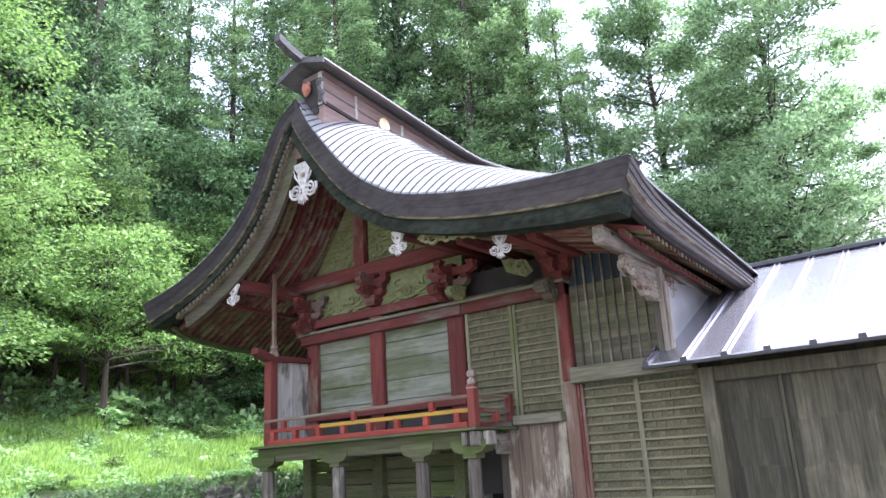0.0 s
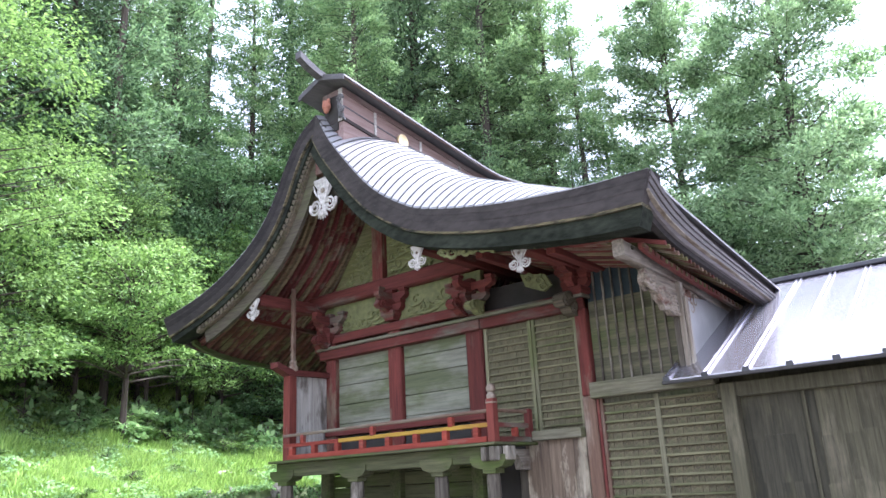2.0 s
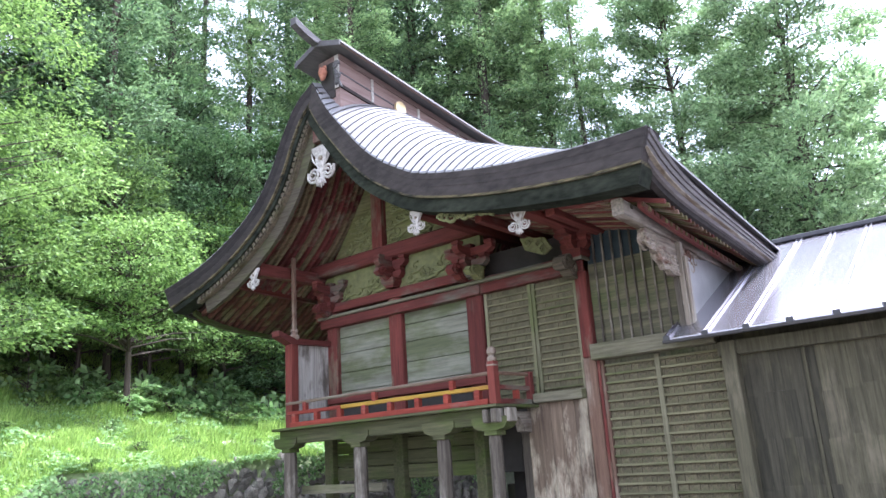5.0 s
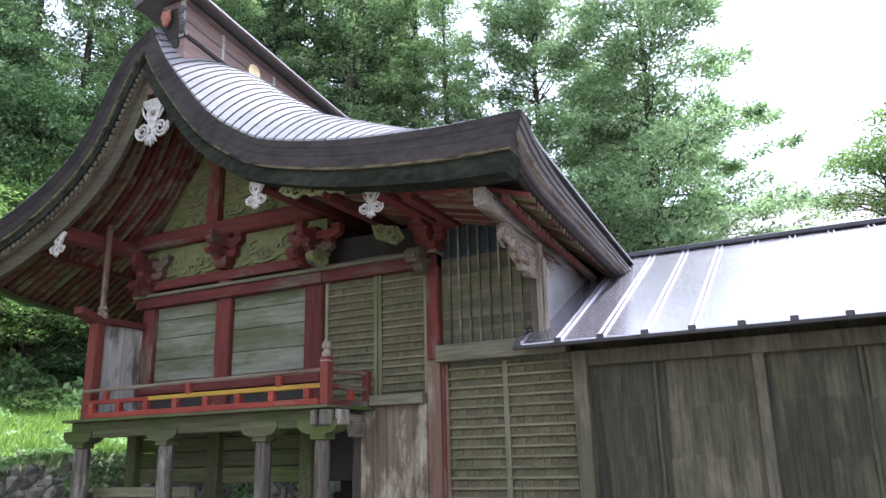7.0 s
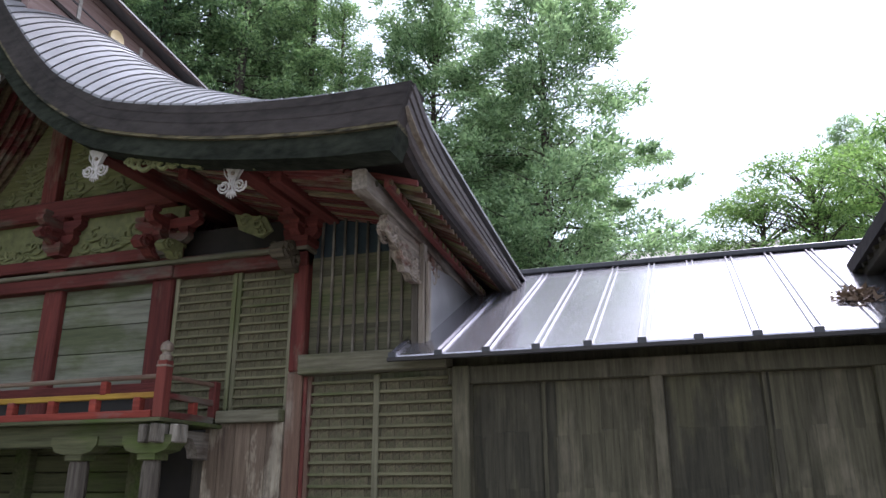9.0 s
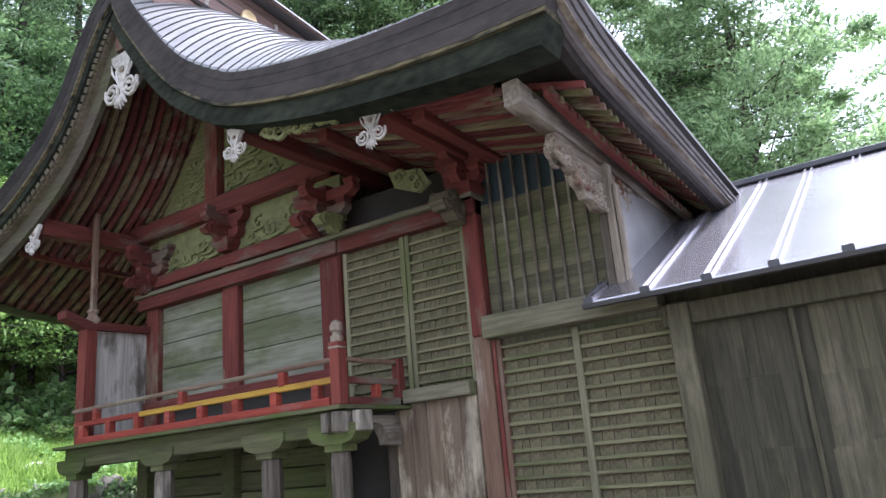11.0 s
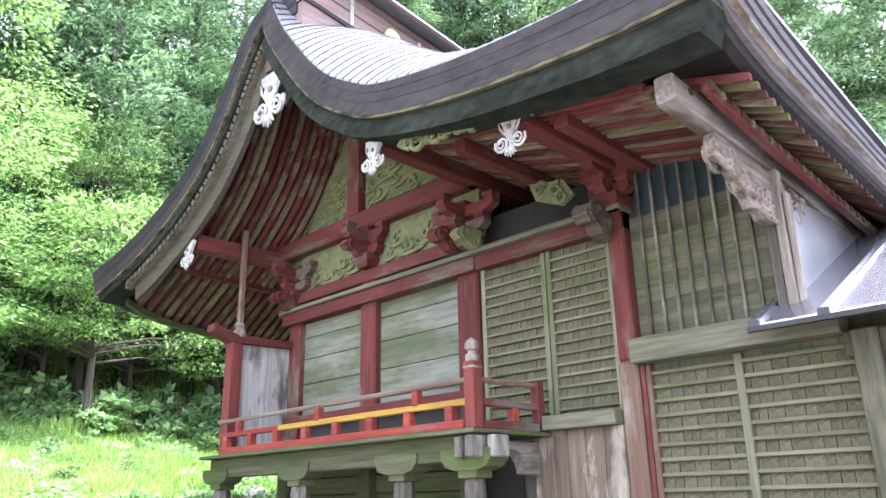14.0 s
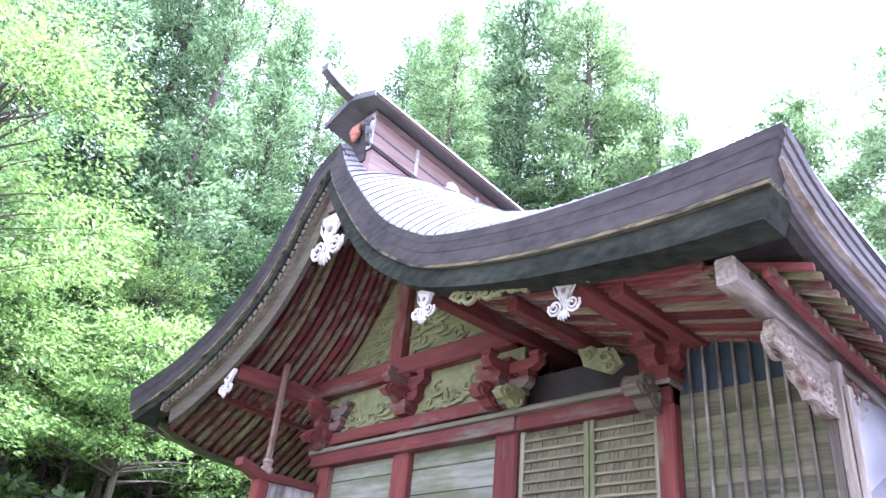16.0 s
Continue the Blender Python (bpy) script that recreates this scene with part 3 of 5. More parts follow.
def build_ridge():
    y0, y1 = 8.6, 2 * MID - 8.6
    ridge = part("ridge", along(slab(-0.24, 0.24, 7.6, 8.68), y0, y1), ridge_mat, hall, "boxed ridge of faded reddish boards under a small roof")
    cap = [(-0.6, 8.6), (-0.58, 8.655), (-0.3, 8.76), (0, 8.87), (0.3, 8.76), (0.58, 8.655), (0.6, 8.6), (0.3, 8.69), (0, 8.78), (-0.3, 8.69)]
    part("ridge_cap", along(cap, 8.3, 2 * MID - 8.3), bark_grey, ridge)
    part("cap_edge", along([(0.5, 8.62), (0.575, 8.585), (0.575, 8.61), (0.5, 8.65)], 8.32, 2 * MID - 8.32), ridge_mat, ridge)
    for x in (-0.59, 0.59):
        part("cap_board", loft([[(RX + 0.0, y, 8.86 + crest(8.3)), (RX + x, y, 8.64 + crest(8.3)), (RX + x, y, 8.54 + crest(8.3)), (RX + 0.0, y, 8.75 + crest(8.3))] for y in (8.27, 8.3)]), bark_grey, ridge)
    part("ridge_tail", loft([[(RX + i * w, y, z + j * h) for i, j in ((-1, 0), (1, 0), (1, 1), (-1, 1))] for y, z, h, w in ((8.6, 8.84, 0.1, 0.075), (8.2, 8.9, 0.12, 0.075), (7.95, 8.98, 0.13, 0.075), (7.76, 9.08, 0.13, 0.07))]), bark_grey, ridge)
    part("base_rail", along(slab(-0.27, 0.27, 8.02, 8.08), y0 - 0.03, y1 + 0.03), bark, ridge)
    part("middle_rail", along(slab(-0.25, 0.25, 8.3, 8.325), y0 - 0.01, y1 + 0.01), bark_grey, ridge)
    part("upper_rail", along(slab(-0.27, 0.27, 8.56, 8.66), y0 - 0.03, y1 + 0.03), ridge_mat, ridge)
    part("end_panel", box(RX - 0.22, RX + 0.13, 8.575, 8.598, 7.95, 8.74, 0.004), void_mat, ridge)
    for y in (9.4, 10.68, 11.92, 13.2):
        part("ridge_batten", box(RX + 0.24, RX + 0.262, y - 0.03, y + 0.03, 8.1 + crest(y), 8.56 + crest(y), 0.004), carve, ridge)
    y, z = 10.12, 8.3 + crest(10.12)
    disc = outline([(y + 0.14 * math.cos(a), z + 0.14 * math.sin(a)) for a in np.linspace(0, 2 * math.pi, 25)[:-1]], RX + 0.255, RX + 0.3, axis="x")
    part("crest_disc", disc, gold, ridge, "round gilded crest")
    part("ridge_ornament", blob_relief(), orange, ridge, "faded orange carved ridge end")
    bm = bmesh.new()
    for k in range(5):
        z = 8.12 + 0.05 * k
        tube([(RX + 0.2, 8.55, z + 0.04), (RX + 0.3, 8.47 - 0.01 * k, z + 0.02), (RX + 0.4 - 0.012 * k, 8.42, z - 0.05), (RX + 0.5 - 0.03 * k, 8.4, z - 0.18)], [0.03, 0.036, 0.034, 0.014], 6, bm)
    spiral(bm, RX + 0.34, 8.42, 8.42, 0.075, 0.026, 1)
    spiral(bm, RX + 0.46, 8.36, 8.14, 0.06, 0.022, -1)
    part("ridge_fin", bm, bark_grey, ridge, "dark grey curled ridge fin")
    part("end_board", box(RX + 0.14, RX + 0.24, 8.565, 8.598, 8.1, 8.74, 0.004), carve, ridge)
    return ridge


def spiral(bm, x, y, z, size, thickness, side=1, turns=1.6, start=0.0, flat=1.0, axis="y"):
    """A carved curl standing upright in the plane across the axis."""
    pts, radii = [], []
    for t in np.linspace(0, 1, 20):
        a = start + t * turns * 2 * math.pi
        r = size * (1 - 0.85 * t)
        u, w = side * r * math.cos(a), r * math.sin(a)
        pts.append((x + u, y - 0.02 * t, z + w) if axis == "y" else (x - 0.02 * t, y + u, z + w))
        radii.append(thickness * (1.0 - 0.45 * t))
    return tube(pts, radii, 6, bm)


def blob_relief():
    bm = bmesh.new()
    for dx, dz, r in ((0, 0, 0.15), (-0.08, 0.12, 0.07), (0.08, 0.12, 0.07), (0, -0.12, 0.1), (0.09, -0.02, 0.07), (-0.09, -0.02, 0.07)):
        lump = bmesh.ops.create_icosphere(bm, subdivisions=2, radius=r)["verts"]
        for v in lump:
            v.co = Vector((RX - 0.08 + (dx + v.co.x) * 0.62, 8.49 + v.co.y * 0.5, 8.46 + (dz + v.co.z) * 0.7))
    return bm


ridge = build_ridge()

# ---- posts, walls and beams of the hall's side ----
W = 9.83  # the face of the posts
# solid dark box in place of the shaded inside of the hall
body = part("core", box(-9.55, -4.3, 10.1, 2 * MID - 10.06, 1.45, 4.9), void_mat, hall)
POSTS = ((-9.76, -9.505), (-8.16, -7.86), (-6.435, -6.115), (-4.425, -4.24))
for k, (a, c) in enumerate(POSTS):
    for y in (W, 2 * MID - W - 0.26):
        part("post", box(a, c, y, y + 0.26, 2.3 if k < 3 else 2.95, 4.5, 0.02), red_z, hall)
part("gable_wall", outline([(-9.9, 5.1), (-6.2, 5.0), (-7.3, 6.3), (-8.2, 7.5), (-9.0, 6.3)], 9.93, 10.0), gable_x, hall)
for y in (W, 2 * MID - W - 0.26):
    part("post_foot", box(-4.43, -4.235, y - 0.004, y + 0.26, 0.15, 2.95, 0.02), worn_post, hall, "bleached lower part of a red post")
part("floor_beam", box(-9.86, -6.12, 9.79, 10.0, 2.79, 2.91), red_x, hall)
# dark sheet painted as the shade beneath the floor beam
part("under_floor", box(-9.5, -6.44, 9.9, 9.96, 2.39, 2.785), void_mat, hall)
for (a, c), name in (((-9.5, -8.16), 0), ((-7.86, -6.435), 1)):
    panel = part("wall_panel", box(a - 0.02, c + 0.02, 9.968, 10.0, 2.8, 4.25, 0), board_x, hall, "weathered pale board panel")
    zs = [2.9, 2.998, 3.34, 3.687, 3.986, 4.2]
    for z0, z1 in zip(zs, zs[1:]):
        part("board", box(a, c, 9.925, 9.965, z0 + 0.004, z1 - 0.004, 0.006), board_x, panel)
part("lintel", box(-9.86, -6.1, 9.76, 9.98, 4.19, 4.36, 0.012), red_x, hall)
part("lintel_cap", box(-9.9, -4.2, 9.72, 9.98, 4.36, 4.415, 0.01), cap_x, hall)
part("upper_beam", box(-9.8, -6.1, 9.8, 9.98, 4.48, 4.64, 0.012), red_x, hall)
part("rainbow_beam", box(-10.25, -6.05, 9.74, 9.98, 5.2, 5.46, 0.03), red_x, hall)
part("king_post", box(-8.46, -8.2, 9.8, 9.95, 5.45, 7.2), red_z, hall)
part("frieze", box(-9.6, -6.1, 9.9, 10.0, 4.64, 5.22, 0), carve_green, hall)
# carved relief on the frieze and the gable
def relief(spots, y, mat, name):
    bm = bmesh.new()
    for k, (x, z, r) in enumerate(spots):
        spiral(bm, x, y, z, r * 0.8, r * 0.2, 1 if k % 2 else -1, 0.9, k * 0.9)
        tube([(x - r * 1.6, y, z - r * 0.7), (x - r * 0.4, y - 0.02, z - r * 1.05), (x + r * 0.8, y - 0.02, z - r * 0.9), (x + r * 1.7, y, z - r * 0.3)], [r * 0.1, r * 0.2, r * 0.2, r * 0.08], 6, bm)
    part(name, bm, mat, hall)


random.seed(31)
for x0, x1 in ((-9.4, -8.3), (-7.7, -6.65)):
    relief([(x0 + (x1 - x0) * (k + 0.5) / 8, 4.86 + random.uniform(-0.1, 0.12), random.uniform(0.08, 0.15)) for k in range(8)], 9.89, carve_green, "cloud_carving")
relief([(random.uniform(-8.1, -7.0 - 0.9 * k / 14), 5.56 + 0.055 * k, random.uniform(0.08, 0.14)) for k in range(14)], 9.925, carve_green, "wave_carving")
relief([(random.uniform(-9.3 + 0.5 * k / 12, -8.55), 5.56 + 0.06 * k, random.uniform(0.08, 0.13)) for k in range(12)], 9.925, carve_green, "wave_carving")


def pendant(x, y, z, w, h, name="pendant"):
    """A flared board that splits into two tight scrolls over a fan of leaves."""
    board = [(0.4, 0.5), (0.38, 0.4), (0.25, 0.28), (0.16, 0.14), (0.08, 0.02), (0.05, -0.14), (0.03, -0.3)]
    bm = outline([(x + w * i, z + h * k) for i, k in board] + [(x - w * i, z + h * k) for i, k in board[::-1]], y - 0.02, y + 0.03)
    base = part(name, bm, carve, hall, "pale carved pendant with two scrolls")
    for side in (-1, 1):
        part("scroll", spiral(bmesh.new(), x + side * w * 0.3, y - 0.02, z - h * 0.15, w * 0.25, w * 0.045, -side, 2.1, math.pi * 0.85), carve, base)
        part("vein", tube([(x + side * w * 0.22, y - 0.02, z + h * 0.22), (x + side * w * 0.12, y - 0.03, z + h * 0.02), (x + side * w * 0.06, y - 0.02, z - h * 0.12)], [w * 0.02, w * 0.035, w * 0.02], 6), carve, base)
        part("vein", tube([(x + side * w * 0.42, y - 0.01, z + h * 0.38), (x + side * w * 0.33, y - 0.02, z + h * 0.2), (x + side * w * 0.2, y - 0.02, z + h * 0.06)], [w * 0.015, w * 0.03, w * 0.02], 6), carve, base)
    for lean_out in (-0.2, -0.1, 0.0, 0.1, 0.2):
        part("leaf_tip", tube([(x + lean_out * w * 0.3, y - 0.02, z - h * 0.24), (x + lean_out * w * 0.75, y - 0.03, z - h * 0.38), (x + lean_out * w, y - 0.02, z - h * (0.5 - abs(lean_out) * 0.35))], [w * 0.025, w * 0.045, w * 0.012], 6), carve, base)
    boss = bmesh.new()
    for v in bmesh.ops.create_icosphere(boss, subdivisions=2, radius=w * 0.08)["verts"]:
        v.co = Vector((v.co.x + x, v.co.y * 0.6 + y - 0.03, v.co.z + z + h * 0.2))
    part("boss", boss, carve_grey, base)
    return base


for x, z in ((-9.97, 5.1), (-6.1, 5.22), (-4.3, 4.8)):
    part("purlin", box(x - 0.09, x + 0.09, 8.4, 2 * MID - 8.4, z - 0.02, z + 0.2), red_y, hall)
for x, z in ((-9.97, 4.99), (-6.08, 5.08), (-4.3, 4.66)):
    pendant(x, 8.33, z, 0.3, 0.4)
part("purlin", box(-4.06, -3.92, 8.6, 2 * MID - 8.6, 4.72, 4.88), red_y, hall)
part("purlin", box(-5.3, -5.18, 8.7, 2 * MID - 8.7, 4.96, 5.1), red_y, hall)
gegyo = pendant(-8.17, 8.37, 6.62, 0.6, 0.78, "gable_pendant")
part("ridge_purlin", box(-8.45, -8.15, 8.42, 2 * MID - 8.42, 7.15, 7.4), red_y, hall)
# small pale leaves carved along the front gable edge
for k, x in enumerate((*np.arange(-5.6, -4.5, 0.09), *np.arange(-4.1, -3.4, 0.09))):
    bm = bmesh.new()
    spiral(bm, x, 8.3, 5.0 - 0.11 * (x + 5.3), 0.06 + 0.02 * (k % 3), 0.03, 1 if k % 2 else -1, 1.2, k * 1.7)
    part("leaf_carving", bm, carve_green, hall)


def bracket_set(x, z, big=1.0, out=True):
    """Stacked blocks and curved arms under a roof beam."""
    base = part("bracket_set", loft([[(x + i * w, 9.83 + j * w, z + h) for i, j in ((-1, -1), (1, -1), (1, 1), (-1, 1))] for w, h in ((0.1, 0), (0.1, 0.03), (0.15, 0.09), (0.15, 0.16))]), red_x, hall)
    curve = lambda c, r, t: [(c - r, t + 0.13), (c - r, t + 0.07), (c - r * 0.8, t + 0.015), (c - r * 0.5, t), (c + r * 0.5, t), (c + r * 0.8, t + 0.015), (c + r, t + 0.07), (c + r, t + 0.13)]
    for tier, r in ((0, 0.3 * big), (1, 0.42 * big)):
        t = z + 0.15 + 0.2 * tier
        part("bracket_arm", outline(curve(x, r, t), 9.77, 9.89), red_x, base)
        for dx in (-r + 0.07, 0, r - 0.07):
            part("bearing_block", loft([[(x + dx + i * w, 9.83 + j * w, t + 0.13 + h) for i, j in ((-1, -1), (1, -1), (1, 1), (-1, 1))] for w, h in ((0.045, 0), (0.07, 0.035), (0.07, 0.075))]), red_x, base)
        if out:
            reach = 9.6 - 0.17 * tier
            part("bracket_arm", outline([(reach, t + 0.13), (reach, t + 0.07), (reach + 0.06, t + 0.015), (reach + 0.15, t), (9.9, t), (9.9, t + 0.13)], x - 0.06, x + 0.06, axis="x"), red_y, base)
            part("bearing_block", loft([[(x + i * w, reach + 0.08 + j * w, t + 0.13 + h) for i, j in ((-1, -1), (1, -1), (1, 1), (-1, 1))] for w, h in ((0.045, 0), (0.07, 0.035), (0.07, 0.075))]), red_y, base)
    return base


bracket_set(-9.63, 4.5)
bracket_set(-8.01, 4.66, 0.85)
bracket_set(-6.27, 4.5, 1.15)
bracket_set(-4.33, 4.36, 0.75)


def beam_nose(x, z, mat, name, size=1.0, turn=1):
    """The carved nose of a beam that points out of the wall."""
    k = size
    bm = outline([(9.8, z + 0.16 * k), (9.62, z + 0.17 * k), (9.46, z + 0.1 * k), (9.4, z), (9.47, z - 0.08 * k), (9.58, z - 0.07 * k), (9.66, z - 0.15 * k), (9.8, z - 0.18 * k)], x - 0.08 * k, x + 0.08 * k, axis="x")
    for s in (-1, 1):
        spiral(bm, x + s * 0.085 * k, 9.53, z + 0.02, 0.1 * k, 0.035 * k, turn, 1.4, 0.5, axis="x")
        spiral(bm, x + s * 0.085 * k, 9.7, z - 0.05, 0.08 * k, 0.03 * k, -turn, 1.3, 2.0, axis="x")
    return part(name, bm, mat, hall)


tagged(beam_nose(-4.42, 4.28, moulding_x, "beam_nose", 1.0), "bleached carved beam nose")
beam_nose(-9.63, 4.52, red_y, "beam_nose", 0.8)
beam_nose(-6.4, 4.6, red_y, "beam_nose", 0.85)
beam_nose(-6.05, 4.52, carve_green, "beam_nose", 0.7)
beam_nose(-8.01, 4.9, red_y, "beam_nose", 0.7)
for s in (-1, 1):
    part("beam_nose", outline([(-9.7, 4.62), (-9.98, 4.6), (-10.12, 4.5), (-10.06, 4.38), (-9.9, 4.36), (-9.7, 4.4)], MID + s * (MID - 9.95) - 0.09, MID + s * (MID - 9.95) + 0.09), red_x, hall)
bm = outline([(-5.15, 4.86), (-4.72, 4.78), (-4.62, 4.6), (-4.76, 4.52), (-4.95, 4.6), (-5.08, 4.66)], 9.62, 9.66)
for x, z in ((-5.0, 4.76), (-4.8, 4.7), (-4.74, 4.6)):
    spiral(bm, x, 9.61, z, 0.08, 0.025, 1, 1.4, x * 5)
part("hanging_carving", bm, carve_green, hall, "green carved hanging board")

# front porch beam with its carved bracket
porch = part("porch_beam", loft([[(-2.95, y, z), (-2.81, y, z), (-2.8, y, z + 0.015), (-2.8, y, z + 0.185), (-2.82, y, z + 0.205), (-2.94, y, z + 0.205), (-2.955, y, z + 0.19), (-2.955, y, z + 0.015)] for y, z in ((8.28, 4.37), (8.31, 4.362), (9.0, 4.33), (9.8, 4.29), (11.0, 4.2), (MID, 4.1), (2 * MID - 9.8, 4.29), (2 * MID - 8.28, 4.37))]), grey_y, hall, "bleached heavy porch beam")
part("beam_peg", outline([(8.5 + 0.03 * math.cos(a), 4.5 + 0.03 * math.sin(a)) for a in np.linspace(0, 2 * math.pi, 13)[:-1]], -2.802, -2.79, axis="x"), dark_z, porch)
random.seed(8)


def carved_bracket(pts, x0, x1, scrolls, label=""):
    """A board with a cut outline and curls standing proud of both faces."""
    base = part("carved_bracket", outline(pts, x0, x1, axis="x"), carve_grey, hall, label)
    for y, z, r in scrolls:
        for x in (x0 - 0.008, x1 + 0.008):
            part("scroll", spiral(bmesh.new(), x, y, z, r, 0.26 * r, random.choice((-1, 1)), 1.4, random.uniform(0, 6), axis="x"), carve_grey, base)


SCROLLS = []
for k in range(15):
    y = 8.92 + 0.06 * k
    SCROLLS.append((y, 4.22 - 0.3 * (y - 8.9) / 0.9 + random.uniform(-0.06, 0.07), random.uniform(0.05, 0.1)))
carved_bracket([(8.86, 4.32), (8.83, 4.24), (8.87, 4.15), (8.97, 4.13), (9.06, 4.15), (9.1, 4.06), (9.18, 4.04), (9.22, 3.96), (9.3, 3.93), (9.35, 3.86), (9.5, 3.88), (9.6, 3.83), (9.76, 3.83), (9.86, 3.85), (9.86, 4.3), (9.6, 4.3), (9.3, 4.29), (9.0, 4.33)], -2.91, -2.83, SCROLLS, "bleached bracket carved with scrolls")
carved_bracket([(10.0, 4.27), (10.3, 4.25), (10.6, 4.2), (10.6, 4.08), (10.4, 4.02), (10.25, 3.92), (10.1, 3.86), (10.0, 3.9)], -2.91, -2.83, ((10.18, 4.15, 0.09), (10.4, 4.12, 0.09), (10.25, 4.0, 0.08)))

# louvred doors between the main posts
part("door_head", box(-6.115, -4.24, 9.8, 10.0, 4.2, 4.46), red_x, hall)
part("door_sill", box(-5.3, -4.43, 9.7, 9.95, 2.4, 2.535), grey_x, hall)
DOORS = []
for a, c in ((-6.1, -5.22), (-5.2, -4.43)):
    door = part("louvred_door", box(a, c, 9.93, 9.97, 2.5, 4.22, 0), back_z, hall, "louvred door of olive weathered laths")
    for z in np.arange(2.6, 4.2, 0.107):
        part("lath", box(a + 0.05, c - 0.05, 9.888, 9.92, z - 0.014, z + 0.014, 0.004), lath_x, door)
    for x in (a + 0.025, c - 0.025):
        part("stile", box(x - 0.028, x + 0.028, 9.88, 9.94, 2.5, 4.22, 0.005), lath_z, door)
    DOORS.append(door)

def shingles(parent, x0, x1, rows, y, wide, tall, seed):
    """Thin split boards hung behind the laths, row over row, with ragged feet."""
    rng = np.random.default_rng(seed)
    shapes = []
    for k in range(5):
        bm = box(-0.5, 0.5, -0.5, 0.5, -0.5, 0.5, 0)
        for v in bm.verts:
            if v.co.z < 0:
                v.co.z += rng.uniform(-0.07, 0.07)
                v.co.x *= rng.uniform(0.9, 1.0)
            elif v.co.y < 0:
                v.co.y += 0.75
        shapes.append(mesh_of("shingle", bm, shingle_mat))
    for z in rows:
        x = x0
        while x < x1 - 0.02:
            w = min(wide * rng.uniform(0.6, 1.4), x1 - x)
            ob = new("shingle", shapes[rng.integers(5)])
            ob.parent = parent
            ob.matrix_basis = pose(x + w / 2, y + rng.uniform(-0.003, 0.003), z + rng.uniform(-0.008, 0.008), 0, 0, rng.uniform(-1, 1)) @ Matrix.Diagonal((w - 0.003, 0.02, tall, 1))
            x += w


for door, (a, c), seed in zip(DOORS, ((-6.1, -5.22), (-5.2, -4.43)), (3, 4)):
    shingles(door, a + 0.05, c - 0.05, np.arange(2.56, 4.2, 0.107), 9.925, 0.065, 0.115, seed)

# porch wall: open lattice above, louvred shutter below
part("porch_sill", box(-4.24, -2.5, 9.72, 9.96, 2.9, 3.12, 0.012), grey_x, hall)
# very dark teal sheet behind the lattice boards and bars
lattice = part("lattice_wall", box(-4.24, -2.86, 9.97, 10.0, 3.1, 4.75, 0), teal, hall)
for z in np.arange(3.12, 4.2, 0.118):
    part("lattice_board", box(-4.235, -2.86, 9.945, 9.968, z, z + 0.122, 0.003), back_x, lattice)
for x in np.arange(-4.1, -2.95, 0.145):
    part("lattice_bar", box(x - 0.013, x + 0.013, 9.9, 9.93, 3.1, 4.85, 0.003), grey_z, lattice)
part("porch_post", box(-2.93, -2.85, 9.8, 9.96, 3.12, 4.36), grey_z, hall)
part("flashing_post", box(-2.845, -2.775, 9.79, 9.9, 3.15, 4.3), pale_post, hall)
part("edge_post", box(-2.77, -2.735, 9.83, 9.92, 3.12, 4.1, 0.006), pale_post, hall)
shutter = part("shutter", box(-4.2, -2.44, 9.93, 9.96, 0.3, 2.9, 0), back_z, hall, "tall louvred shutter of olive laths")
for z in np.arange(0.5, 2.86, 0.122):
    part("lath", box(-4.17, -2.46, 9.882, 9.918, z - 0.016, z + 0.016, 0.004), lath_x, shutter)
shingles(shutter, -4.13, -2.46, np.arange(0.44, 2.86, 0.122), 9.922, 0.115, 0.13, 5)
part("stile", box(-3.38, -3.31, 9.87, 9.93, 0.3, 2.88, 0.006), lath_z, shutter)
part("shutter_jamb", box(-4.23, -4.185, 9.86, 9.96, 0.2, 2.9), red_z, hall)
part("shutter_jamb", box(-4.18, -4.13, 9.865, 9.96, 0.2, 2.9), worn_post, hall)

# below the floor
for a, c in ((-9.9, -9.68), (-8.2, -7.96), (-6.47, -6.27)):
    part("under_post", box(a, c, 9.83, 10.0, 0.2, 2.35, 0.015), moss_y, hall)
for z0, z1 in ((1.44, 1.66), (1.67, 1.89), (1.9, 2.1), (2.11, 2.33)):
    part("under_board", box(-9.7, -6.3, 9.95, 10.0, z0, z1, 0.012), moss_x, hall)
part("under_post", box(-5.58, -5.42, 9.83, 10.0, 0.2, 2.12, 0.015), grey_z, hall)
# added dark panel, painted as the shade behind the doorway's foot
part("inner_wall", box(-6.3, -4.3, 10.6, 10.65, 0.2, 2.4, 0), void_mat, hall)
part("tie_beam", box(-9.9, -7.96, 9.3, 9.42, 1.27, 1.41), grey_x, hall)
for y in (10.0, 2 * MID - 10.3):
    part("ground_sill", box(-9.9, -4.3, y, y + 0.3, 0.5, 1.05), dark_z, hall)
part("board_wall", box(-5.3, -4.42, 9.86, 9.9, 0.2, 2.4, 0), brown_z, hall)
for i in range(5):
    part("plank", box(-5.42 + i * 0.2, -5.225 + i * 0.2, 9.8, 9.86, 0.2, 2.4, 0.006), brown_z, hall)

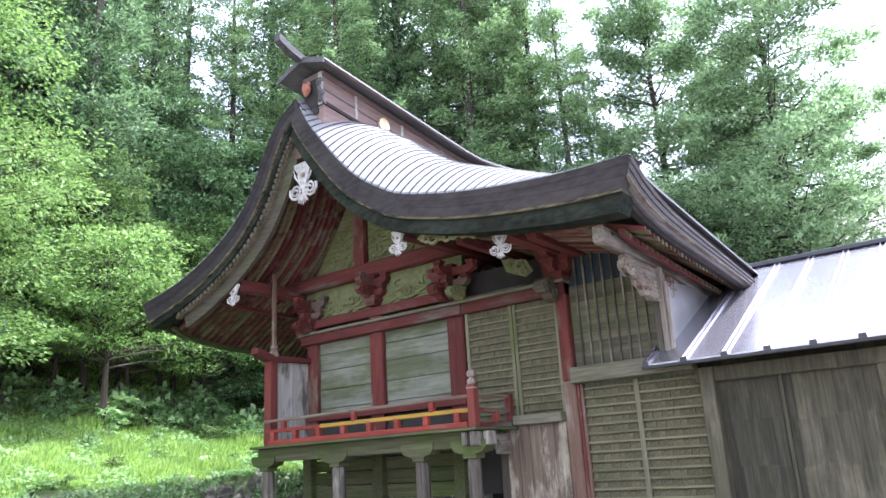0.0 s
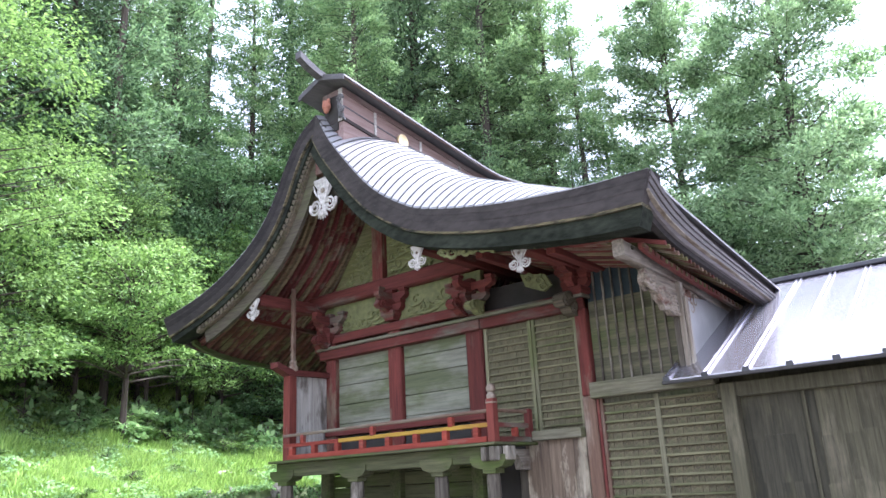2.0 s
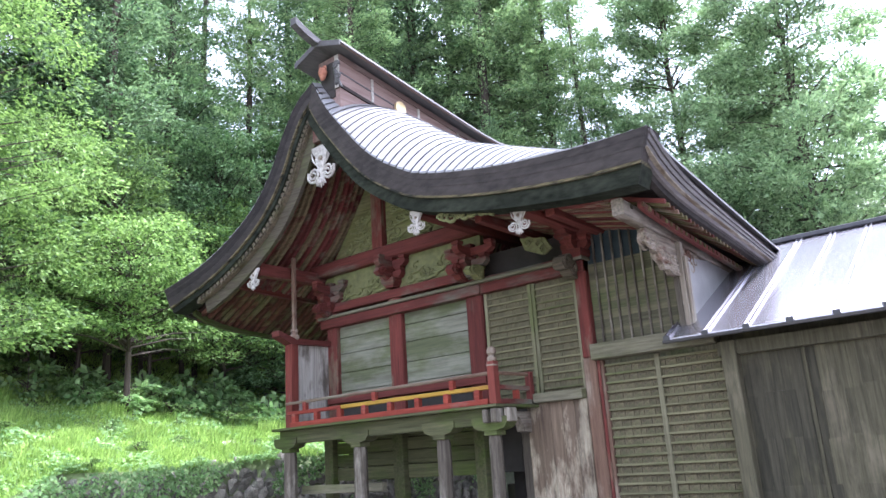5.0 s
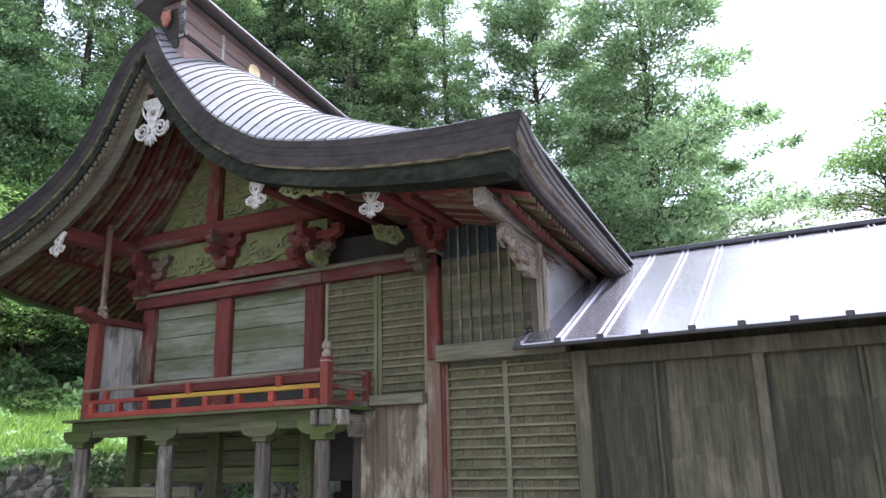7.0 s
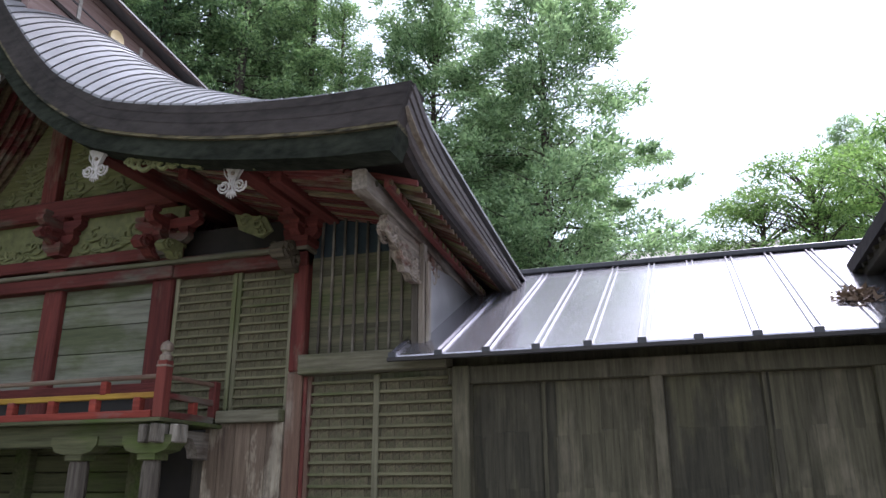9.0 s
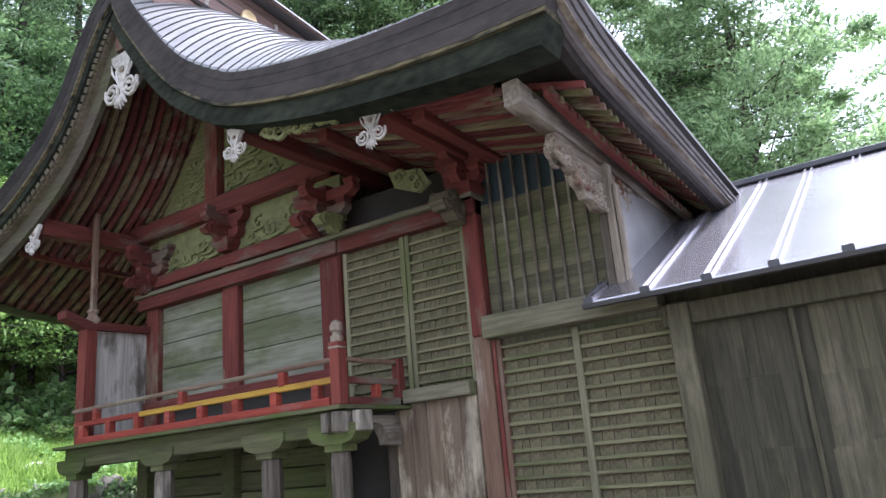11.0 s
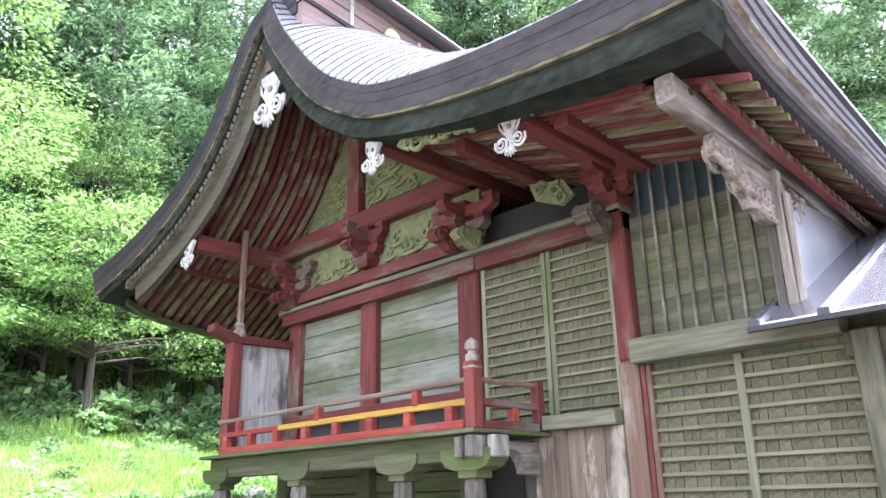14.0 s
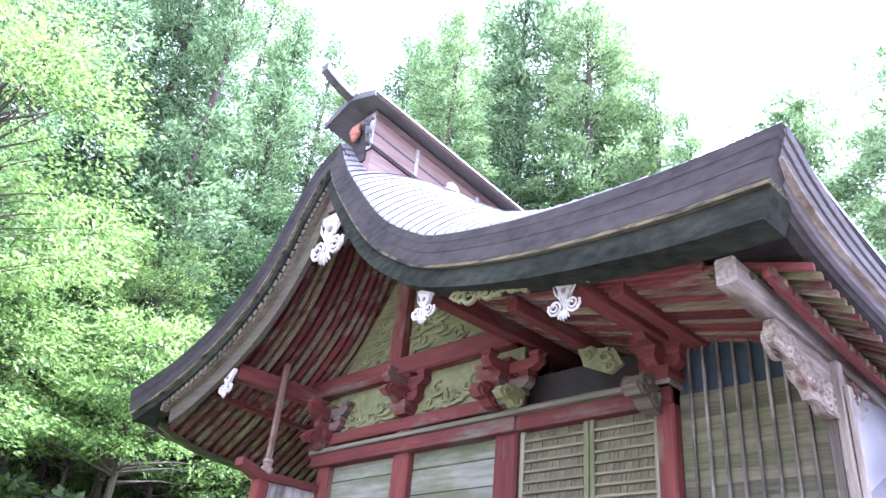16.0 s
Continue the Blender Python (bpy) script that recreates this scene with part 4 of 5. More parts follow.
# ---- the balcony ----
balcony = part("balcony", box(-10.0, -5.2, 8.72, 9.85, 2.345, 2.385, 0.006), moss_x, hall, "narrow balcony with red railing on bracketed pillars")
part("edge_beam", box(-9.95, -5.25, 8.86, 9.06, 2.12, 2.345), moss_x, balcony)
for a, c in ((-9.93, -9.64), (-8.21, -7.93), (-6.48, -6.215), (-5.545, -5.3)):
    x, r = (a + c) / 2, (c - a) / 2
    part("pillar", lathe([(r * 0.84, 0.2), (r * 0.8, 0.5), (r * 0.78, 1.9), (r * 0.7, 1.98)], (x, 8.96, 0), 8), grey_z, balcony)
    part("pillar_cap", box(x - 0.11, x + 0.11, 8.85, 9.07, 1.975, 2.06), moss_x, balcony)
    part("bracket", outline([(x - 0.3, 2.22), (x - 0.3, 2.14), (x - 0.24, 2.07), (x - 0.13, 2.04), (x + 0.13, 2.04), (x + 0.24, 2.07), (x + 0.3, 2.14), (x + 0.3, 2.22)], 8.835, 9.075), moss_x, balcony)
part("bottom_rail", box(-9.55, -5.36, 8.76, 8.86, 2.385, 2.465), red_bright, balcony)
part("middle_rail", box(-9.65, -8.32, 8.78, 8.84, 2.59, 2.65), red_bright, balcony)
part("middle_rail", box(-8.315, -5.25, 8.78, 8.84, 2.59, 2.65), yellow, balcony, "worn yellow painted rail")
part("top_rail", tube([(-9.7, 8.81, 2.79), (-5.25, 8.81, 2.81)], [0.027, 0.027], 8), rail_mat, balcony)
for x in np.arange(-9.47, -5.5, 0.56):
    part("strut", box(x - 0.045, x + 0.045, 8.765, 8.855, 2.46, 2.6), red_bright, balcony)
for x, y in ((-5.42, 8.74), (-5.25, 8.7), (-5.12, 8.84)):
    part("joist_end", box(x - 0.045, x + 0.045, y, y + 0.2, 2.14, 2.325, 0.012), grey_z, balcony)
part("bracket", outline([(8.95, 2.3), (8.95, 2.12), (9.1, 2.2), (9.3, 2.24), (9.5, 2.22), (9.6, 2.1), (9.62, 2.02), (9.83, 2.0), (9.83, 2.3)], -5.5, -5.36, axis="x"), grey_y, balcony)
for x in (-9.2, -7.56, -6.0):
    part("strut", box(x - 0.04, x + 0.04, 8.77, 8.85, 2.64, 2.78), red_bright, balcony)
part("newel_cap", box(-5.342, -5.208, 8.748, 8.882, 2.9, 2.925), worn_post, balcony)
part("newel_post", box(-5.335, -5.215, 8.755, 8.875, 2.386, 2.97), red_bright_z, balcony)
part("finial", lathe([(0.062, 2.965), (0.066, 2.99), (0.066, 3.02), (0.045, 3.035), (0.042, 3.055), (0.066, 3.075), (0.068, 3.12), (0.05, 3.155), (0.008, 3.18)], (-5.275, 8.815, 0), 12), worn_post, balcony)
part("side_rail", box(-5.32, -5.23, 8.9, 9.78, 2.386, 2.46), red_y, balcony)
part("side_rail", box(-5.305, -5.245, 8.9, 9.78, 2.585, 2.65), red_y, balcony)
part("side_rail", tube([(-5.275, 8.89, 2.81), (-5.275, 9.72, 2.82)], [0.026, 0.026], 8), rail_mat, balcony)
part("end_post", box(-5.32, -5.23, 9.66, 9.76, 2.386, 2.86), red_z, balcony)
part("strut", box(-5.315, -5.235, 9.3, 9.38, 2.46, 2.59), red_bright, balcony)

# screen at the balcony's rear end
screen = part("end_screen", box(-9.78, -9.73, 9.0, 9.83, 2.4, 3.86, 0.004), white_z, hall, "flaking white board screen in a red frame")
part("screen_post", box(-9.84, -9.66, 8.9, 9.06, 2.36, 3.9), red_bright_z, screen)
part("screen_rail", outline([(8.62, 4.06), (8.62, 3.96), (8.9, 3.84), (9.9, 3.86), (9.9, 3.95), (8.95, 3.95)], -9.853, -9.647, axis="x"), red_y, screen)
part("slim_post", box(-9.755, -9.685, 8.985, 9.055, 4.08, 5.45), worn_post, screen)
part("post_collar", lathe([(0.075, 3.92), (0.09, 3.95), (0.09, 4.0), (0.062, 4.03), (0.062, 4.06), (0.075, 4.08), (0.06, 4.12)], (-9.72, 9.02, 0), 12), worn_post, screen)

# ---- the covered corridor ----
corridor = thing("corridor", "covered wooden corridor with a shiny brown steel roof", "corridor", at=(0, MID, 0.15))
E0, E1 = (9.42, 2.99), (MID, 4.73)  # eave and ridge, in y and z


def build_corridor():
    x0, x1 = -3.02, 2.2
    sheet_roof = part("metal_roof", outline([(E0[0], E0[1]), (E1[0], E1[1]), (2 * MID - E0[0], E0[1]), (2 * MID - E0[0], E0[1] - 0.03), (E1[0], E1[1] - 0.03), (E0[0], E0[1] - 0.03)], x0, x1, axis="x"), tin, corridor)
    for x in np.arange(-2.98, x1, 0.4975):
        for d in (-0.035, 0.035):
            part("standing_seam", bar((x + d, E0[0], E0[1] + 0.012), (x + d, E1[0], E1[1] + 0.012), 0.016, 0.028), tin, sheet_roof)
        part("seam_end", box(x - 0.04, x + 0.04, E0[0] - 0.02, E0[0] + 0.02, E0[1] - 0.03, E0[1] + 0.034, 0.004), tin_dark, sheet_roof)
    part("ridge_cover", box(x0, x1, E1[0] - 0.1, E1[0] + 0.1, E1[1] - 0.02, E1[1] + 0.05), tin_dark, sheet_roof)
    part("gutter", outline([(E0[0] - 0.055, E0[1] - 0.025), (E0[0] - 0.045, E0[1] - 0.06), (E0[0] - 0.015, E0[1] - 0.066), (E0[0] + 0.012, E0[1] - 0.034)], x0, x1, axis="x"), tin_dark, corridor)
    part("eave_board", box(-2.95, 3.2, 9.985, 10.02, 2.8, 3.26, 0), dark_z, corridor)
    part("wall_plate", box(-2.5, 3.2, 9.78, 9.98, 2.72, 2.9), olive_z, corridor)
    part("jamb_post", box(-2.44, -2.26, 9.72, 9.96, 0.15, 2.9, 0.012), olive_z, corridor)
    wall = part("side_wall", box(-2.3, 3.2, 9.92, 9.98, 0.15, 2.8, 0), dark_z, corridor)
    random.seed(4)
    levels = (0.15, 0.62, 1.12, 1.66, 2.2, 2.76)
    for k, (z0, z1) in enumerate(zip(levels, levels[1:])):
        x = -2.26
        while x < 3.1:
            w = random.uniform(0.08, 0.15)
            rise = random.uniform(-0.04, 0.04)
            part("wall_board", box(x + 0.0008, x + w - 0.0008, 9.892 + random.uniform(-0.002, 0.002), 9.925, z0 + (rise if k else 0), z1 + 0.035, 0), dark_z if x < -1.5 or -0.5 < x < 0.52 else olive_z, wall)
            x += w
    for x in (-1.52, 0.54):
        part("batten", box(x - 0.02, x + 0.02, 9.86, 9.9, 0.15, 2.75, 0.004), olive_z, corridor)
    for x in (-0.42, 1.5):
        part("wall_post", box(x - 0.06, x + 0.06, 9.8, 9.92, 0.15, 2.78, 0.01), olive_z, corridor)


build_corridor()
flash = part("flashing", outline([(9.98, 3.1), (9.98, 4.12), (11.2, 4.24), (12.6, 4.34), (12.6, 4.2)], -2.84, -2.82, axis="x"), flash_mat, corridor)

# ---- the worship hall beyond the corridor ----
worship = thing("worship_hall", "dark eave corner of the neighbouring worship hall", "building", at=(4, 9.6, 0.15))
part("hall_wall", box(2.5, 8, 9.0, 14, 0.15, 4.3), dark_z, worship)
part("hall_roof", loft([[(1.7, y, 3.98), (1.72, y, 4.16), (3.2, y, 4.75), (5.5, y, 6.6), (8, y, 5.0), (8, y, 4.8), (5.5, y, 6.35), (3.2, y, 4.5)] for y in (7.0, 9.3, 13.3, 15.6)]), bark, worship)
part("eave_beam", box(1.8, 1.95, 7.1, 15.5, 3.9, 4.03), dark_z, worship)
for y in np.arange(7.2, 15.5, 0.3):
    part("rafter", bar((1.75, y, 4.0), (3.0, y, 4.45), 0.07, 0.09), dark_z, worship)
part("downpipe", tube([(1.56, 9.4, 2.9), (1.57, 9.55, 2.8), (1.58, 9.72, 2.6), (1.58, 9.76, 2.2), (1.58, 9.76, 0.2)], [0.035] * 5, 8), tin_dark, worship)
part("valley_sheet", box(1.5, 2.5, 9.38, 10.3, 3.02, 3.06, 0), tin_dark, worship)


# ---- trees ----
def foliage(name, centers, axes, length, width, seed, material, parent, droop=0.3, level=0.0):
    """Leaves as small folded blades round given points."""
    rng = np.random.default_rng(seed)
    k = len(centers)
    d = axes + rng.normal(0, 0.45, (k, 3))
    d[:, 2] -= droop * rng.random(k)
    d /= np.linalg.norm(d, axis=1)[:, None] + 1e-9
    s = np.cross(d, rng.normal(0, 1, (k, 3)) + np.array([0, 0, level]))
    s /= np.linalg.norm(s, axis=1)[:, None] + 1e-9
    ln = (length * rng.uniform(0.6, 1.3, k))[:, None]
    wd = width * rng.uniform(0.6, 1.3, k)[:, None]
    up = np.cross(s, d)
    a, c = centers, centers + d * ln
    m1 = centers + d * ln * 0.5 + s * wd * 0.5 + up * wd * 0.15
    m2 = centers + d * ln * 0.5 - s * wd * 0.5 + up * wd * 0.15
    verts = np.stack([a, m1, c, m2], 1).reshape(-1, 3)
    base = np.arange(k)[:, None] * 4
    me = bpy.data.meshes.new(name)
    me.vertices.add(len(verts))
    me.vertices.foreach_set("co", verts.ravel())
    me.loops.add(k * 4)
    me.loops.foreach_set("vertex_index", (base + np.arange(4)).ravel())
    me.polygons.add(k)
    me.polygons.foreach_set("loop_start", np.arange(k) * 4)
    me.update(calc_edges=True)
    me.materials.append(material)
    ob = new(name, me)
    ob.parent = parent
    return ob


def conifer(seed, tall, wide, material, label, first=0.12, per=175, length=0.24, width=0.075, open_at=0.0, taper=0.75, lift=0.0, fan=0.16):
    rng = np.random.default_rng(seed)
    tree = thing("conifer", label + " on the wooded hill", "tree", "conifers on the hill")
    bm = tube([(0, 0, -1), (0.1, 0, tall * 0.35), (0.05, 0.1, tall * 0.7), (0, 0, tall)], [tall * 0.012, tall * 0.009, tall * 0.005, 0.02], 8)
    pts, dirs = [], []
    z = tall * first
    while z < tall:
        f = (z / tall - first) / (1 - first)
        reach = wide * (1 - f) ** taper * (0.55 + 0.45 * min(1, f * 5))
        for _ in range(rng.integers(4, 7)):
            a, r = rng.uniform(0, 2 * math.pi), reach * rng.uniform(0.6, 1.15) + 0.25
            rise = rng.uniform(0.05, 0.3) if f > 0.6 else rng.uniform(-0.2, 0.12)
            out = np.array([math.cos(a), math.sin(a), rise + lift])
            tip = np.array([0, 0, z]) + out * r
            if r > 0.8:
                tube([(0, 0, z), tuple(np.array([0, 0, z]) + out * r * 0.5 + np.array([0, 0, 0.04 * r])), tuple(tip)], [0.016 + 0.005 * r, 0.013, 0.005], 4, bm)
            count = int(per * r / wide) + 10
            side = np.array([-math.sin(a), math.cos(a), 0])
            tufts = max(3, int(2 + 1.6 * r * (0.16 / fan) ** 0.5))
            along, off = rng.uniform(0.12, 1.0, tufts) ** 0.8, rng.normal(0, fan * r + 0.06, tufts)
            pick = rng.integers(0, tufts, count)
            ball = rng.normal(0, 1, (count, 3)) * np.array([0.24, 0.24, 0.12])
            ball *= (1.3 - 0.75 * along[pick])[:, None]
            p = np.array([0, 0, z]) + out * (r * along[pick])[:, None] + side * (off[pick] * (1.15 - along[pick]))[:, None] + ball
            p[:, 2] -= 0.08 * np.abs(off[pick])
            pts.append(p)
            dirs.append(out * 0.7 + ball * 2.5 + np.array([0, 0, 0.1]))
        z += tall * rng.uniform(0.016, 0.026) * (1 + open_at)
    ob = new("trunk", mesh_of("trunk", bm, trunk_mat))
    ob.parent = tree
    foliage("crown", np.concatenate(pts), np.concatenate(dirs), length, width, seed + 50, material, tree, 0.35, 1.6)
    return tree


def broadleaf(seed, tall, wide, material, label, name="broadleaf_tree", leaves=9000, size=0.2, low=0.25, clumps=46, lean=(0, 0)):
    rng = np.random.default_rng(seed)
    tree = thing(name, label + " beside the shrine", "tree", "broadleaf trees on the bank")
    bm = tube([(0, 0, -0.6), (0.05 * tall * lean[0], 0, tall * 0.25), (lean[0] * tall * 0.2, lean[1] * tall * 0.2, tall * 0.6), (lean[0] * tall * 0.3, lean[1] * tall * 0.3, tall * 0.9)], [tall * 0.018, tall * 0.014, tall * 0.008, 0.015], 7)
    pts, dirs = [], []
    for k in range(clumps):
        f = rng.uniform(low, 1.0)
        r = wide * math.sqrt(max(0.05, 1 - ((f - 0.5) / 0.56) ** 2)) * rng.uniform(0.35, 1.0)
        a = rng.uniform(0, 2 * math.pi)
        stem = np.array([lean[0] * tall * 0.3 * f, lean[1] * tall * 0.3 * f, tall * f * 0.8])
        c = stem + np.array([math.cos(a) * r, math.sin(a) * r, tall * f * 0.16])
        tube([tuple(stem), tuple((stem + c) / 2 + np.array([0, 0, 0.1])), tuple(c)], [0.02 + tall * 0.003, 0.018, 0.006], 4, bm)
        count = leaves // clumps
        radius = wide * rng.uniform(0.15, 0.3)
        p = rng.normal(0, 1, (count, 3))
        p /= np.linalg.norm(p, axis=1)[:, None]
        p = p * (radius * rng.uniform(0.25, 1.0, count) ** 0.5)[:, None] * np.array([1.25, 1.25, 0.3])
        pts.append(c + p)
        dirs.append(p / radius + np.array([math.cos(a), math.sin(a), 0.0]) * 0.6)
    ob = new("trunk", mesh_of("trunk", bm, trunk_mat))
    ob.parent = tree
    foliage("crown", np.concatenate(pts), np.concatenate(dirs), size, size * 0.5, seed + 90, material, tree, 0.6, 1.8)
    return tree


def set_at(tree, az, far, turn=0.0, size=1.0, eye=(0.0, 2.0), first=False, z=None):
    x, y = eye[0] - far * math.sin(radians(az)), eye[1] + far * math.cos(radians(az))
    m = pose(x, y, height(x, y) - 0.1 if z is None else z, 0, 0, turn) @ Matrix.Diagonal((size, size, size, 1))
    if first:
        tree.matrix_basis = m
        return tree
    twin = copy_thing(tree, pose(x, y, height(x, y) - 0.1 if z is None else z, 0, 0, turn))
    twin.scale = (size, size, size)
    return twin


cedars = [conifer(11, 24, 3.6, needle_fresh, "tall cedar with fresh green sprays", per=470, length=0.16, width=0.06), conifer(12, 22, 3.4, needle, "tall dark green cedar"), conifer(13, 23, 3.8, needle, "tall dense cedar"), conifer(14, 16, 6.6, fir_needle, "broad fir with level branches", per=950, length=0.18, width=0.065, open_at=0.15, taper=0.68, lift=0.1, first=0.06, fan=0.15)]
PLACES = ((0, 56, 24, 0.7), (0, 47, 22, 0.85), (1, 41, 26, 1.2), (0, 35, 24, 1.04), (0, 31.8, 26, 0.98), (0, 27, 23, 0.7), (3, 19, 25, 1.05), (3, 9.9, 23, 1.03), (0, 29.5, 24.5, 0.82), (0, 33.5, 27, 1.02), (0, 50, 25, 0.85), (3, -11.8, 36, 0.55),
          (1, 62, 25, 0.85), (2, 67, 22, 0.85), (1, 73, 24, 0.95), (2, 79, 22, 0.95), (1, 52, 30, 1.0), (2, 59, 31, 0.9), (1, 70, 30, 1.0), (0, 44, 30, 1.1), (1, 86, 24, 0.9), (2, 95, 22, 0.9),
          (2, 48, 27, 0.9), (0, 38, 27, 1.08), (2, 33, 33, 0.9), (0, 65, 28, 0.9), (1, 76, 28, 1.0), (2, 82, 28, 1.1), (2, 43, 38, 1.2), (2, 63, 38, 1.05), (2, 70.5, 23, 0.9), (2, 49, 38, 1.2), (2, 35, 21, 0.5), (1, 45, 20.5, 0.5), (2, 28, 21, 0.45), (1, 22, 22, 0.4), (2, 16, 22, 0.35), (2, 25, 27, 0.62), (3, 14, 30, 0.75))
used = set()
for i, (k, az, far, size) in enumerate(PLACES):
    set_at(cedars[k], az, far, i * 77, size, first=k not in used)
    used.add(k)
leafy = [broadleaf(31, 7.5, 2.6, broad, "leafy green tree on the bank", leaves=22000, size=0.12, low=0.26, clumps=95), broadleaf(32, 12, 3.4, lime, "tall tree with fresh green leaves", leaves=30000, size=0.12, low=0.2, clumps=130), broadleaf(33, 4.6, 2.5, broad, "low bushy tree with green leaves", leaves=14000, size=0.11, low=0.2, clumps=80), broadleaf(34, 4.6, 2.2, lime, "low bushy tree with bright leaves", leaves=12000, size=0.1, low=0.3, clumps=70)]
BROAD = ((1, 66.5, 20.5, 0.6), (1, 80, 16.5, 1.0), (3, 61, 22, 1.1), (3, 64, 21.5, 0.9), (3, 56, 22, 1.0), (1, 72, 20, 0.6), (3, 70, 21, 1.0), (2, 51, 21.5, 0.9), (3, -5.5, 31, 1.35), (3, -9, 31, 1.6), (3, -14, 30, 1.75), (3, 67, 22, 1.2), (2, 74, 21, 1.2), (0, 92, 16, 1.0), (0, 85, 19, 1.2), (0, 58.5, 23, 1.1), (3, 76, 18, 1.1), (2, 54, 22, 0.8), (3, 58, 20.8, 0.95), (3, 60, 22.5, 1.2), (3, 63.5, 20.6, 0.85), (3, 68.5, 20, 0.85), (3, 56, 23.5, 1.3), (0, 62, 24, 1.25), (0, 54, 24.5, 1.2), (0, 69, 24, 1.3), (2, 76, 20, 1.0), (0, 50, 23.5, 1.0))
used = set()
for i, (k, az, far, size) in enumerate(BROAD):
    set_at(leafy[k], az, far, i * 53, size, first=k not in used)
    used.add(k)
sapling = broadleaf(35, 5.2, 2.3, lime, "slender tree with layered bright leaves", leaves=15000, size=0.12, low=0.36, clumps=85)
sapling.matrix_basis = pose(-16.8, 9.7, height(-16.8, 9.7) - 0.1)


# ---- the terrace: stones, grass ----
def build_terrace():
    wall = thing("retaining_wall", "rough field-stone retaining wall, mossy, overgrown on top", "stone wall", kind="", at=(-12.7, 9, 0.15))
    rng = np.random.default_rng(5)
    shapes = []
    for k in range(8):
        bm = bmesh.new()
        bmesh.ops.create_icosphere(bm, subdivisions=1, radius=1)
        for v in bm.verts:
            n3 = noise.noise_vector(v.co * 1.3 + Vector((k * 7, 0, 0)))
            v.co = Vector((v.co.x * 0.7, v.co.y, v.co.z)) + n3 * 0.45
        shapes.append(mesh_of("stone", bm, stone))
    for row in range(8):
        y = 1.0 + rng.uniform(0, 0.2)
        while y < 18:
            r = rng.uniform(0.11, 0.2)
            z = 0.3 + row * 0.23 + rng.uniform(-0.06, 0.06)
            if z < height(-12.95, y) - 0.1 + 0.05:
                ob = new("stone", shapes[rng.integers(8)])
                ob.parent = wall
                ob.matrix_parent_inverse = Matrix.Translation((12.7, -9, -0.15))
                ob.matrix_basis = pose(-12.8 - 0.02 * row + rng.uniform(-0.05, 0.05), y + r, z, rng.uniform(0, 360), rng.uniform(-20, 20), rng.uniform(-20, 20)) @ Matrix.Diagonal((r * 0.9, r * 1.15, r * 0.95, 1))
            y += r * 1.65
    rng = np.random.default_rng(6)
    k = 150000
    x = -12.85 - 8.0 * rng.random(k) ** 1.3
    yy = rng.uniform(-2, 19, k)
    pts = np.array([(a, c, height(a, c) - 0.02) for a, c in zip(x, yy)])
    up = np.tile(np.array([0.25, 0, 1.0]), (k, 1))
    tall_at = np.array([max(0.0, noise.noise((a * 0.9, c * 0.9, 4)) + 0.15) for a, c in zip(x, yy)])
    lawn = foliage("grass", pts, up, 0.09 + 0.4 * tall_at, 0.026, 7, blade, None, 0.0)
    tagged(lawn, "bright uncut grass and weeds on the terrace", "grass", kind="stuff")
    k = 26000
    x, yy = -12.75 - 5.0 * rng.random(k) ** 1.4, rng.uniform(0, 18, k)
    thick_at = np.array([noise.noise((a * 1.3, c * 1.3, 9)) for a, c in zip(x, yy)])
    keep = thick_at > 0.0
    pts = np.array([(a, c, height(min(a, -12.9), c) + 0.03 + 0.3 * n9 * rng.random()) for a, c, n9 in zip(x[keep], yy[keep], thick_at[keep])])
    out = rng.normal(0, 1, (len(pts), 3)) * np.array([1, 1, 0.3])
    herbs = foliage("weed_cover", pts, out, 0.11, 0.06, 17, weed, None, 0.1, 2.0)
    tagged(herbs, "low leafy weeds and ferns among the grass", "weeds", kind="stuff")


    k = 15000
    yy, zz = rng.uniform(1, 18, k), rng.uniform(0.0, 1.0, k) ** 0.6
    top = np.array([height(-12.95, c) for c in yy])
    mask = np.array([noise.noise((c * 0.8, z * 2.0, 5)) for c, z in zip(yy, zz)]) + 0.7 * zz > 0.58
    pts = np.stack([-12.6 + rng.normal(0, 0.04, k), yy, 0.2 + zz * (top - 0.2)], 1)[mask]
    ivy = foliage("wall_creeper", pts, rng.normal(0, 1, (len(pts), 3)) * np.array([0.4, 1, 1]) + np.array([0.5, 0, -0.3]), 0.1, 0.065, 23, weed, None, 0.4)
    tagged(ivy, "green creeper and weeds hanging over the stone wall", "creeper", kind="stuff")
    plants = [broadleaf(61, 1.1, 0.6, weed, "clump of big-leaved weeds", "leafy_weed", 260, 0.26, 0.1, 9), broadleaf(62, 0.8, 0.7, lime, "low bright weed clump", "leafy_weed", 420, 0.14, 0.05, 9)]
    used = set()
